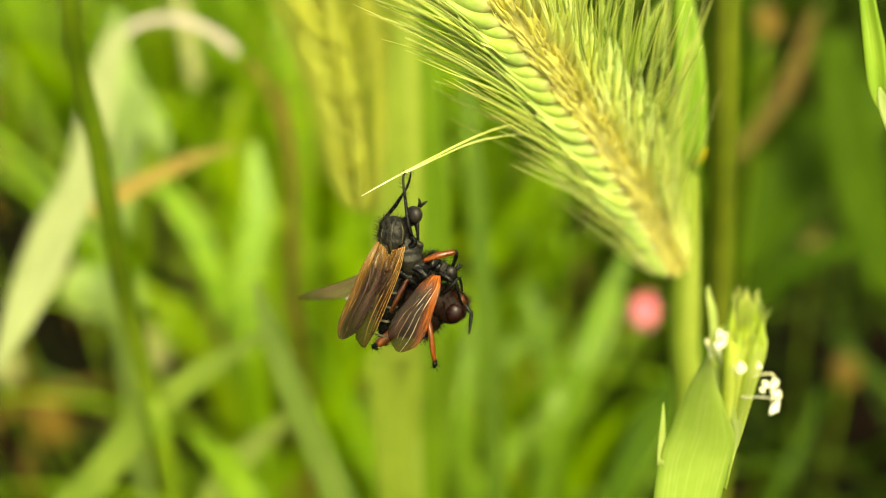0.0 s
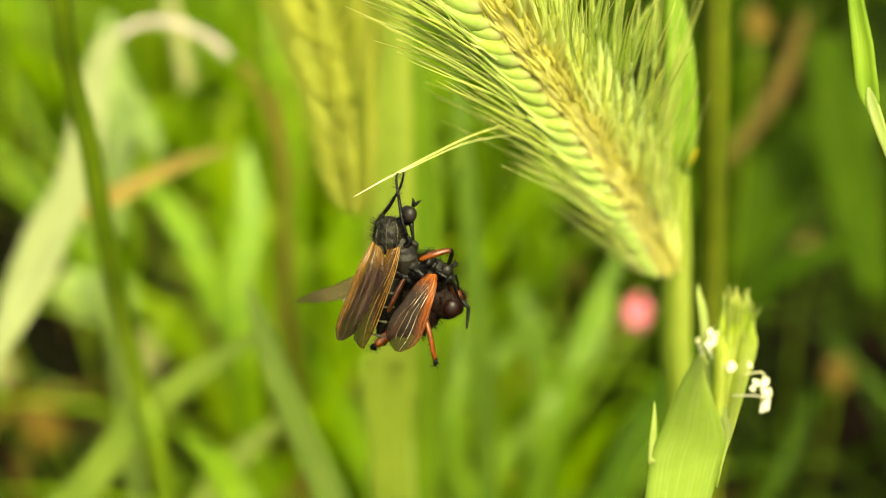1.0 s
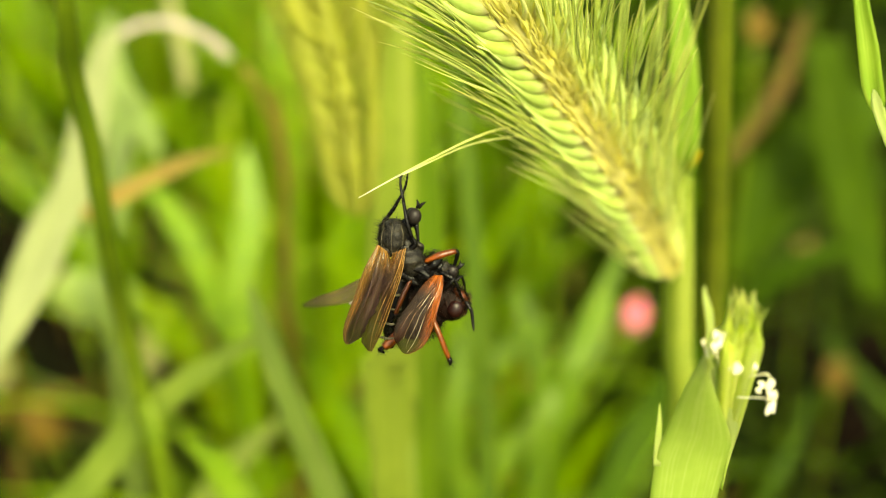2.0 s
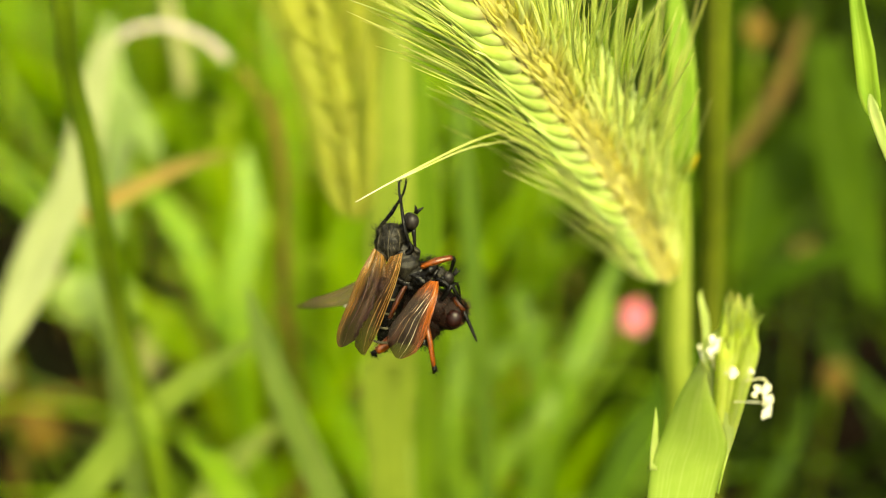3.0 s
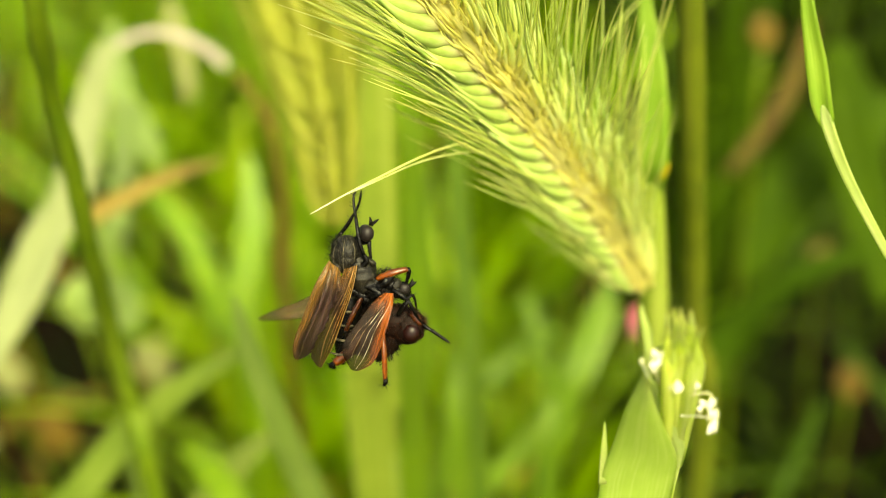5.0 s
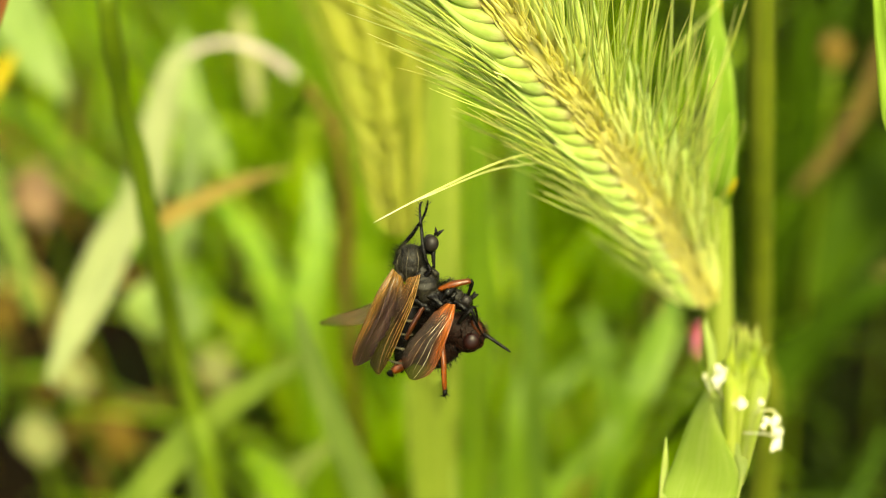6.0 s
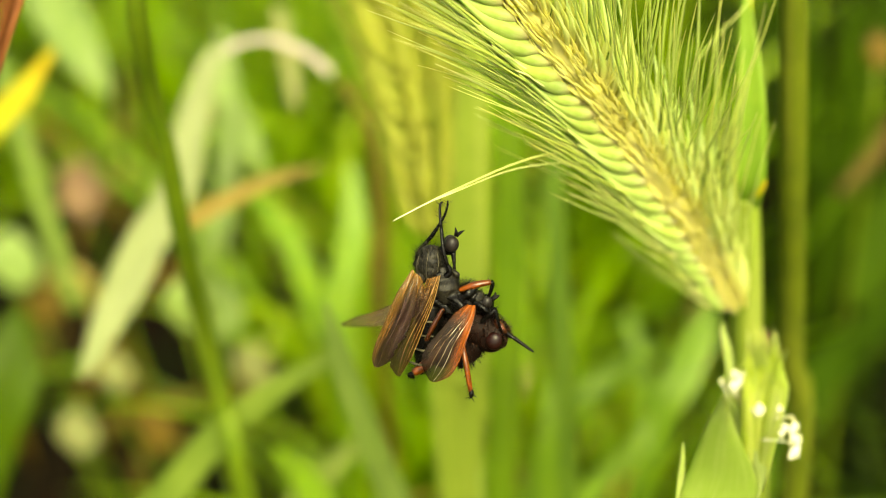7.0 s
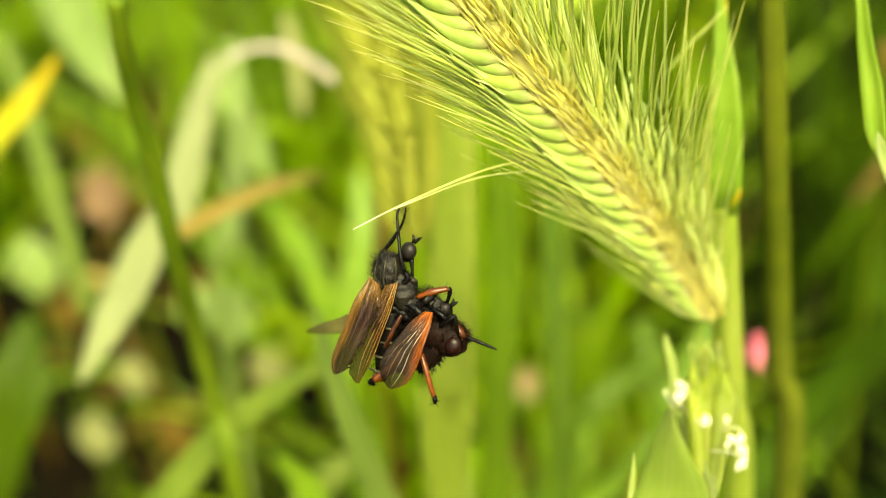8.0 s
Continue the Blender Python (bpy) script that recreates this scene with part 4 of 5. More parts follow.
leaf("pale tan grass leaf hanging down", [(-0.04580, 0.10800, 0.26044), (-0.04701, 0.10400, 0.25499), (-0.04807, 0.10000, 0.24770), (-0.04881, 0.09400, 0.23916), (-0.05112, 0.08800, 0.23343), (-0.05285, 0.08200, 0.22729), (-0.05513, 0.07800, 0.22155), (-0.05770, 0.07500, 0.21568)],
     (0.0032, 0.0046, 0.0058, 0.0064, 0.0072, 0.0070, 0.0048, 0.0008), (-0.2, -1, 0.4), "pale_dry", root=False)
leaf("narrow orange-brown dying leaf", [(-0.04486, 0.08000, 0.23488), (-0.04082, 0.08200, 0.23722), (-0.03673, 0.08400, 0.23923), (-0.03205, 0.08700, 0.24120), (-0.02691, 0.09200, 0.24235)], (0.0030, 0.0042, 0.0038, 0.003, 0.0008), (0.1, -0.6, 1), "tawny", root=False)
leaf("yellow leaf with an orange tip", [(-0.08554, 0.09000, 0.23450), (-0.07785, 0.09400, 0.24753), (-0.07217, 0.09600, 0.25408), (-0.06785, 0.09800, 0.26090)], (0.005, 0.0052, 0.0042, 0.0004), (-0.2, -1, 0.2), "orange")
leaf("upright green leaf with its tip below the flies", [(-0.00942, 0.06200, 0.19154), (-0.01356, 0.06000, 0.20249), (-0.01675, 0.05700, 0.21322), (-0.01926, 0.05500, 0.22251), (-0.02053, 0.05400, 0.22897)], (0.0036, 0.0038, 0.0033, 0.0026, 0.0004), (0.2, -1, 0.3), "dull")
leaf("pale green leaf slanting across below", [(-0.05654, 0.08000, 0.19029), (-0.04631, 0.07600, 0.19982), (-0.03850, 0.07400, 0.20845), (-0.03038, 0.07200, 0.21454), (-0.02183, 0.07000, 0.21969)], (0.004, 0.0046, 0.0044, 0.0034, 0.0012), (0.3, -1, 0.6), "dull")
leaf("bright yellow-green leaf curving up", [(0.00587, 0.14000, 0.17365), (0.01245, 0.14000, 0.18088), (0.02167, 0.14000, 0.19006), (0.02937, 0.14500, 0.19815), (0.03576, 0.15000, 0.20882)], (0.003, 0.0042, 0.0042, 0.0035, 0.0012), (0.3, -0.8, 0.6), "leaf")
leaf("broad green leaf with shade put into its colour", [(0.08906, 0.16000, 0.21592), (0.07392, 0.17000, 0.20840), (0.06079, 0.18000, 0.19281), (0.04568, 0.18000, 0.17359), (0.03520, 0.17000, 0.15976)], (0.002, 0.006, 0.008, 0.008, 0.006), (-0.2, -0.9, 0.5), "deep", root=False)
leaf("green leaf rising behind the culm", [(0.02347, 0.20000, 0.15017), (0.02630, 0.20000, 0.17448), (0.02489, 0.20000, 0.19056), (0.02186, 0.20500, 0.20311)], (0.004, 0.006, 0.005, 0.002), (0.1, -1, 0.3), "mid")
leaf("upright green leaf behind the spike", [(0.00676, 0.08000, 0.18372), (0.00694, 0.08000, 0.20772), (0.00621, 0.08000, 0.22714), (0.00571, 0.08000, 0.24228), (0.00479, 0.08100, 0.25493)], (0.0025, 0.0032, 0.003, 0.0022, 0.0006), (0.15, -1, 0.1), "mid")
leaf("upright green leaf behind the spike", [(-0.00256, 0.07400, 0.18653), (-0.00111, 0.07300, 0.20985), (0.00016, 0.07200, 0.22995), (0.00020, 0.07100, 0.24646), (-0.00033, 0.07100, 0.25763)], (0.0030, 0.0040, 0.004, 0.003, 0.0008), (-0.15, -1, 0.1), "mid")

leaf("pale mint leaf standing behind the withered one", [(-0.05893, 0.15000, 0.22414), (-0.05569, 0.15000, 0.23883), (-0.05497, 0.15000, 0.25236), (-0.05570, 0.15000, 0.26577)], (0.004, 0.005, 0.0045, 0.002), (0.2, -1, 0.2), "mint")
leaf("fresh green leaf standing behind the flies", [(-0.03455, 0.15000, 0.20077), (-0.03489, 0.15000, 0.21433), (-0.03235, 0.15200, 0.22748), (-0.03286, 0.15500, 0.24069)], (0.005, 0.0062, 0.0058, 0.001), (0.25, -1, 0.3), "leaf")
leaf("fresh green leaf leaning behind the flies", [(-0.04220, 0.17000, 0.20236), (-0.04506, 0.17000, 0.21592), (-0.05065, 0.17200, 0.22701), (-0.05840, 0.17500, 0.23481)], (0.004, 0.0055, 0.005, 0.001), (-0.2, -1, 0.3), "leaf")
leaf("thin brown upright grass leaf", [(-0.01991, 0.10000, 0.21111), (-0.02126, 0.10000, 0.22409), (-0.02008, 0.10000, 0.23672), (-0.02089, 0.10000, 0.25088)], (0.0010, 0.0013, 0.0013, 0.0006), (0.2, -1, 0.1), "brown")
leaf("bright leaf near the foot of the stems", [(-0.03994, 0.10000, 0.18025), (-0.03410, 0.10000, 0.18982), (-0.03014, 0.10500, 0.19438), (-0.02329, 0.11000, 0.19907)], (0.004, 0.005, 0.004, 0.001), (0.4, -1, 0.7), "sheath")
leaf("bright leaf near the foot of the stems", [(-0.02630, 0.09500, 0.18142), (-0.02911, 0.09500, 0.19032), (-0.03374, 0.10000, 0.19514), (-0.03873, 0.10500, 0.19753)], (0.004, 0.005, 0.004, 0.001), (-0.4, -1, 0.7), "leaf")
leaf("upright green grass leaf", [(0.00513, 0.13000, 0.16655), (0.00434, 0.13000, 0.18117), (0.00456, 0.13000, 0.19551), (0.00661, 0.13500, 0.20862)], (0.003, 0.004, 0.0035, 0.001), (0.1, -1, 0.2), "mid")
leaf("broad fresh green leaf", [(-0.00309, 0.18000, 0.15323), (0.00285, 0.18000, 0.17576), (0.01321, 0.18000, 0.19021), (0.02919, 0.19000, 0.19747)], (0.003, 0.005, 0.0045, 0.002), (0.1, -1, 0.5), "mid")
leaf("fresh leaf rising under the spike", [(0.02194, 0.12000, 0.19125), (0.02421, 0.12000, 0.20281), (0.02897, 0.12500, 0.21131), (0.03489, 0.13000, 0.22109)], (0.003, 0.0045, 0.004, 0.001), (0.1, -1, 0.3), "mid")
leaf("green leaf crossing low", [(0.06238, 0.16000, 0.15459), (0.06947, 0.16000, 0.16848), (0.07564, 0.16500, 0.17619), (0.07958, 0.17000, 0.18310)], (0.002, 0.003, 0.0025, 0.001), (0.2, -0.8, 0.6), "deep", root=False)
leaf("tan leaf behind the olive stem", [(0.08210, 0.18000, 0.26134), (0.07722, 0.18000, 0.24754), (0.06994, 0.18000, 0.23723), (0.06385, 0.18000, 0.23037)], (0.002, 0.004, 0.0035, 0.001), (0.2, -0.9, 0.3), "shaded_brown", root=False)
leaf("broad green leaf darkened for shade", [(0.13750, 0.26000, 0.24202), (0.11578, 0.26000, 0.23380), (0.09854, 0.26000, 0.21757), (0.08571, 0.26000, 0.19464)], (0.006, 0.018, 0.02, 0.006), (-0.2, -0.8, 0.5), "deep", root=False)
leaf("broad green leaf darkened for shade", [(0.10631, 0.24000, 0.25787), (0.10912, 0.24000, 0.23763), (0.11344, 0.24000, 0.21406), (0.11933, 0.24000, 0.18996)], (0.006, 0.014, 0.014, 0.006), (-0.2, -0.8, 0.3), "deep", root=False)
leaf("broad pale mint leaf hanging over", [(-0.11275, 0.20000, 0.28961), (-0.10267, 0.19000, 0.27565), (-0.09354, 0.18000, 0.26377), (-0.08834, 0.18000, 0.25516)], (0.012, 0.013, 0.009, 0.002), (-0.2, -1, 0.4), "mint", root=False)
leaf("pale mint leaf hanging down", [(-0.05243, 0.13000, 0.25671), (-0.04963, 0.13000, 0.25175), (-0.04638, 0.13000, 0.24530), (-0.04430, 0.13000, 0.23985)], (0.002, 0.0045, 0.0045, 0.001), (-0.2, -1, 0.4), "mint", root=False)
leaf("small yellowish leaf behind the withered one", [(-0.04280, 0.14000, 0.26872), (-0.04149, 0.14000, 0.26265), (-0.04069, 0.14000, 0.25657), (-0.04037, 0.14000, 0.25149)], (0.002, 0.003, 0.003, 0.002), (0, -1, 0.3), "dry", root=False)
leaf("bright green leaf above the spike", [(0.00048, 0.09000, 0.27050), (0.00505, 0.09000, 0.26651), (0.00966, 0.09000, 0.26558), (0.01276, 0.09000, 0.26775)], (0.003, 0.006, 0.005, 0.001), (0, -0.8, 0.6), "fresh", root=False)
leaf("dark green leaf by the ground", [(-0.10984, 0.14000, 0.17071), (-0.10406, 0.14000, 0.18862), (-0.09755, 0.14000, 0.20180), (-0.09679, 0.14500, 0.21402)], (0.012, 0.016, 0.014, 0.002), (0.2, -1, 0.4), "lush")
leaf("long dull green leaf leaning over", [(-0.09454, 0.17000, 0.21002), (-0.09962, 0.17000, 0.22934), (-0.10458, 0.17000, 0.24965), (-0.11072, 0.17000, 0.26977)], (0.003, 0.004, 0.004, 0.003), (0.2, -1, 0.2), "dull", root=False)


def broad_leaf(label, centre, size, material):
    """A small round leaf on a stalk."""
    c = Vector(centre)
    top = thing("round_leaf", centre, label, "leaf", "round leaves")
    part("leaf_blade", blade([c + Vector((0, 0, -size)), c + Vector((0.1 * size, 0, -0.4 * size)), c + Vector((0, -0.1 * size, 0.3 * size)), c + Vector((0, 0, size))],
                             (size * 0.5, size * 1.7, size * 1.7, size * 0.3), (0.1, -1, 0.5), 12, 0.15), material, top)
    part("stalk", tube([c + Vector((0, 0.0004, -size)), soil_under(c, 0.5, (0.004, 0.004)), soil_under(c, 1.0, (0.006, 0.008))], (0.0006, 0.0007, 0.0008), 10, 6), "olive", top)


broad_leaf("round pale mint leaf out of focus", (-0.07111, 0.17000, 0.21129), 0.0055, "mint")
broad_leaf("round pale mint leaf out of focus", (-0.06500, 0.17000, 0.21035), 0.0065, "mint")
broad_leaf("round yellowish leaf out of focus", (-0.06991, 0.22000, 0.18827), 0.0055, "dry")
broad_leaf("round yellow-brown leaf out of focus", (-0.12335, 0.24000, 0.16652), 0.0062, "dry")
broad_leaf("round yellow leaf near the ground", (-0.11588, 0.25000, 0.18082), 0.0055, "dry")
broad_leaf("round tan leaf out of focus", (0.06937, 0.17000, 0.25933), 0.0034, "brown")
broad_leaf("round tan leaf out of focus", (-0.14374, 0.27000, 0.19791), 0.007, "brown")
broad_leaf("round pale leaf out of focus", (-0.14716, 0.26000, 0.21086), 0.0085, "mint")
broad_leaf("round tan leaf near the ground", (-0.10116, 0.24000, 0.16656), 0.006, "brown")

# dead leaves and short blades over the bare soil
r = random.Random(31)
for k in range(14):
    x, y = -0.165 + r.gauss(0, 0.04), 0.25 + r.gauss(0, 0.05)
    a, h, long = r.uniform(0, 6.283), r.uniform(0.004, 0.05), r.uniform(0.02, 0.05)
    way = Vector((math.cos(a), math.sin(a), r.uniform(-0.2, 0.5)))
    foot = Vector((x, y, 0.001))
    kind = r.choice(("straw_leaf", "brown", "brown", "leaf"))
    top = thing("dead_leaf", foot, {"straw_leaf": "yellowed dead grass leaf on the soil", "brown": "brown dead grass leaf on the soil", "leaf": "short green grass leaf over bare soil"}[kind], "grass leaf", "leaf litter", upright=True)
    w = r.uniform(0.003, 0.006)
    part("leaf_blade", blade([foot, foot + Vector((0, 0, h)), foot + Vector((0, 0, h)) + way * long * 0.5, foot + Vector((0, 0, h * 0.6)) + way * long],
                             (w * 0.5, w, w * 0.9, w * 0.1), (r.uniform(-0.4, 0.4), -0.6, 1), 12, 0.3, 0.00012), kind, top)

# tufts of grass between the blurred leaves
def tuft(seed, material, count=8, height=0.21):
    """A tuft of arching grass leaves round its foot."""
    r = random.Random(seed)
    top = thing("grass_tuft", (0, 0, 0), TUFT_LABELS[material], "grass tuft", "grass tufts", upright=True)
    for _ in range(count):
        a, h = r.uniform(0, 6.283), height * r.uniform(0.72, 1.08)
        out = Vector((math.cos(a), math.sin(a) * 0.6, 0))
        reach = h * r.uniform(0.10, 0.30)
        foot = out * 0.004
        w = r.uniform(0.0028, 0.0052)
        part("leaf_blade", blade([foot, foot + out * reach * 0.25 + Vector((0, 0, h * 0.55)), foot + out * reach * 0.7 + Vector((0, 0, h * 0.95)),
                                  foot + out * reach * 1.35 + Vector((0, 0, h * r.uniform(0.82, 1.05)))],
                                 (w * 0.7, w, w * 0.85, w * 0.1), (r.uniform(-0.5, 0.5), -1, 0.3), 16, 0.3, 0.00015), material, top)
    return top


TUFT_LABELS = {"leaf": "tuft of green grass leaves out of focus", "fresh": "tuft of bright yellow-green grass leaves", "deep": "tuft of green grass leaves darkened for shade"}
for seed, material, height, spots in (
        (21, "fresh", 0.14, ((-0.06, 0.22, 40), (-0.015, 0.30, 250), (0.03, 0.36, 10), (-0.10, 0.40, 90))),
        (22, "leaf", 0.16, ((-0.035, 0.21, 0), (0.022, 0.25, 100), (-0.07, 0.33, 300), (-0.05, 0.30, 60), (-0.10, 0.36, 140))),
        (23, "leaf", 0.12, ((0.004, 0.20, 220), (-0.02, 0.34, 20), (-0.04, 0.38, 80), (-0.08, 0.44, 270), (0.0, 0.44, 330))),
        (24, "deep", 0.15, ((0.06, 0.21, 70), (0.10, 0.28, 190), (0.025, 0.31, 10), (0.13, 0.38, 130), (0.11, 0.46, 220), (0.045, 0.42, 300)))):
    first = tuft(seed, material, 8, height)
    for k, (x, y, turn) in enumerate(spots):
        if k == 0:
            first.matrix_basis = pose(x, y, 0, 0, 0, turn)
        else:
            copy_thing(first, pose(x, y, 0, 0, 0, turn))

# small blossoms far behind
def blossom(label, centre, size, material):
    top = thing("blossom", centre, label, "flower", "small blossoms")
    c = Vector(centre)
    for k in range(5):
        a = k * 2 * math.pi / 5
        d = Vector((0.85 * math.cos(a), -0.35, 1.15 * math.sin(a)))
        part("petal", blade([c, c + d * size * 0.45 + Vector((0, -0.1, 0)) * size * 0.2, c + d * size], (size * 0.3, size * 0.95, size * 0.25), (0, -1, 0.3), 8, 0.2, 0.0002), material, top)
    part("stalk", tube([c, soil_under(c, 0.5, (0.006, 0.006)), soil_under(c, 1.0, (0.01, 0.008))], (0.0007, 0.0009, 0.001), 12, 6), "olive", top, "thin green stalk")
    return top


blossom("small pink meadow flower out of focus", (0.04939, 0.20500, 0.19536), 0.0036, "petal")
blossom("small dusky pink seed head out of focus", (-0.12899, 0.27000, 0.23007), 0.0080, "dusky")
blossom("small yellowish flower out of focus", (0.10820, 0.26600, 0.19910), 0.0046, "straw_leaf")
blossom("small dusky pink bud out of focus", (-0.00420, 0.20580, 0.18780), 0.0034, "dusky")
broad_leaf("round brown leaf, its colour darkened for shade", (0.10783, 0.24000, 0.16977), 0.0046, "shaded_brown")


# ---- the meadow behind ----
def meadow(name, count, y0, y1, h0, h1, material, label, seed, lean=0.35, wide=(0.003, 0.006), clear=None, x_half=None, ring=False):
    r = np.random.default_rng(seed)
    y = y0 + (y1 - y0) * r.random(count)
    half = x_half if x_half else 0.06 + 0.48 * (y + 0.09)
    x = (r.random(count) * 2 - 1) * half
    if ring:
        far, way = y0 + (y1 - y0) * r.random(count) ** 1.3, 6.283 * r.random(count)
        x, y = far * np.cos(way), 0.1 + far * np.sin(way)
    if clear is not None:
        keep = clear(x, y)
        x, y = x[keep], y[keep]
    n = len(x)
    h = h0 + (h1 - h0) * r.random(n)
    w = (wide[0] + (wide[1] - wide[0]) * r.random(n)) / 2
    turn, tilt, curl = r.random(n) * 6.283, lean * r.random(n), 0.15 + 0.9 * r.random(n) ** 2
    face = r.random(n) * 6.283
    rings = 7
    f = np.linspace(0, 1, rings)
    out = tilt[:, None] * f + curl[:, None] * f ** 2.5 * 0.6
    cx, cy = x[:, None] + np.cos(turn)[:, None] * out * h[:, None], y[:, None] + np.sin(turn)[:, None] * out * h[:, None]
    cz = h[:, None] * (f - 0.32 * curl[:, None] * f ** 3)
    wf = w[:, None] * np.interp(f, [0, 0.3, 0.7, 1], [0.8, 1.0, 0.75, 0.04])
    sx, sy = np.cos(face)[:, None] * wf, np.sin(face)[:, None] * wf
    v = np.empty((n, rings, 3, 3))
    v[:, :, 0] = np.stack([cx - sx, cy - sy, cz], -1)
    v[:, :, 1] = np.stack([cx + sy * 0.35, cy - sx * 0.35, cz], -1)
    v[:, :, 2] = np.stack([cx + sx, cy + sy, cz], -1)
    start = (np.arange(n) * rings * 3)[:, None, None]
    k = np.arange(rings - 1)[:, None]
    quads = []
    for a, b in ((0, 1), (1, 2), (2, 0)):
        quads.append(np.stack([k[:, 0] * 3 + a, k[:, 0] * 3 + b, k[:, 0] * 3 + 3 + b, k[:, 0] * 3 + 3 + a], -1))
    faces = (start + np.concatenate(quads)[None]).reshape(-1, 4)
    mesh = bpy.data.meshes.new(name)
    mesh.from_pydata(v.reshape(-1, 3).tolist(), [], faces.tolist())
    uvs = mesh.uv_layers.new(name="UVMap")
    idx = np.empty(len(mesh.loops), dtype=np.int32)
    mesh.loops.foreach_get("vertex_index", idx)
    loc = idx % (rings * 3)
    uvs.data.foreach_set("uv", np.stack([(loc % 3) / 2, (loc // 3) / (rings - 1)], -1).astype(np.float32).ravel())
    mesh.polygons.foreach_set("use_smooth", np.ones(len(mesh.polygons), dtype=bool))
    mesh.materials.append(M[material])
    return tagged(new(name, mesh), label, "grass", kind="stuff")


def bare_patch(x, y):
    """How bare the soil is: a strip where the sward has died back."""
    k = np.clip(((x + 0.185) * 0.095 + (y - 0.29) * -0.19) / (0.095 ** 2 + 0.19 ** 2), 0, 1)
    return np.exp(-((x + 0.185 - 0.095 * k) ** 2 + (y - 0.29 + 0.19 * k) ** 2) / (0.085 - 0.04 * k) ** 2)


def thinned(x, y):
    """No blades on the right, where grass coloured as shaded stands, and fewer over the bare patch."""
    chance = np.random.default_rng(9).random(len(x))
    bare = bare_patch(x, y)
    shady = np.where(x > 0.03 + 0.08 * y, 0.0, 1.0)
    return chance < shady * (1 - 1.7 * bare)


meadow("meadow_grass", 340, 0.10, 0.24, 0.05, 0.13, "meadow", "short green meadow grass below the flies", 1, lean=0.9, wide=(0.003, 0.008), clear=thinned, x_half=0.22)
meadow("meadow_grass", 720, 0.22, 0.62, 0.06, 0.17, "meadow", "out-of-focus green meadow grass", 2, lean=0.9, wide=(0.004, 0.010), clear=thinned, x_half=0.34)
meadow("meadow_grass", 900, 0.20, 0.75, 0.03, 0.10, "shade", "low grass between the taller blades, coloured dark for shade", 3, wide=(0.003, 0.006), x_half=0.42,
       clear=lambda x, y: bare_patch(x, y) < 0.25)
meadow("meadow_grass", 420, 0.12, 0.5, 0.04, 0.12, "shaded_meadow", "meadow grass on the right, its green darkened for shade", 6, lean=0.9, wide=(0.003, 0.008), x_half=0.30,
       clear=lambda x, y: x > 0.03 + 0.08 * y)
meadow("dry_grass", 420, 0.12, 0.6, 0.02, 0.09, "straw", "dry straw-coloured grass near the ground", 4, lean=1.2, wide=(0.002, 0.005), x_half=0.32,
       clear=lambda x, y: (bare_patch(x, y) < 0.3) & (x < 0.05))
meadow("meadow_grass", 9000, 0.50, 4.5, 0.07, 0.24, "meadow", "green meadow grass all round", 5, wide=(0.005, 0.014), ring=True)

# ---- the flies ----
GRIP = (-0.00232, 0.00000, 0.24391)


def leg(parent, name, segments, bristles=10, pivot=None, label=""):
    """A leg in segments, each a mesh under it: (name, points, radii, material)."""
    first = None
    for k, (piece, pts, radii, mat) in enumerate(segments):
        bm = tube(pts, radii, 8 if k else 10, 8, flat=0.85)
        if k == 0:
            first = part(name, bm, mat, parent, label, pivot or pts[0])
            holder = first
        else:
            holder = part(piece, bm, mat, first)
        hairs = bmesh.new()
        p = smooth(pts, bristles)
        for j in range(1, bristles):
            d = (p[j] - p[j - 1]).normalized()
            for _ in range(2):
                v = Vector((rng.uniform(-1, 1), rng.uniform(-1, 0.6), rng.uniform(-1, 1)))
                v = (v - d * v.dot(d)).normalized()
                bristle(hairs, p[j] + v * max(radii) * 0.7, v + d * 0.6, 0.00036, 0.00002)
        part("bristles", hairs, "bristle", first)
    return first


def wing(parent, lead, trail, film, rib, torn, ripple, seed, label, ribs=(0.0, 0.13, 0.24, 0.42, 0.66)):
    w = part("wing", sheet(lead, trail, 12, 44, 0.00002, ripple, torn, seed=seed, pleats=1.0), film, parent, label)
    a, b = smooth(lead, 20), smooth(trail, 20)
    for k, u in enumerate(ribs):
        end = 20 if u < 0.5 else int(20 - 10 * (u - 0.4))
        pts = []
        begin = 0 if u < 0.3 else 2 * ((k * 3 + int(seed * 7)) % 4)
        for j in range(begin, end + 1, 2):
            spread = u * min(1.0, 0.3 + j / 14) + 0.025 * math.sin(j * 0.55 + 4 * u + seed) * (u > 0)
            way = spread * 15 + seed + 1.8 * noise.noise(Vector((spread * 3, j / 20 * 2.5, seed)))
            lift = ripple * math.sin(math.pi * min(1.0, 0.06 + 0.94 * j / 20)) ** 0.7 * (math.sin(way) + 0.45 * math.sin(2.3 * way + 1)
                   + 0.8 * noise.noise(Vector((spread * 6, j / 20 * 7, seed + 3)))) + ripple * 0.9 * math.sin(math.pi * spread)
            pts.append(a[j].lerp(b[j], spread) + Vector((0, -1, 0)) * (lift + 0.00002))
        r = 0.00003 if u == 0 else 0.000012 + 0.000008 * (k % 2)
        part("vein", tube(pts, (r * 0.5, r * 1.2, r, r * 0.2), 16, 5), rib if isinstance(rib, str) else rib[k], w)
    return w


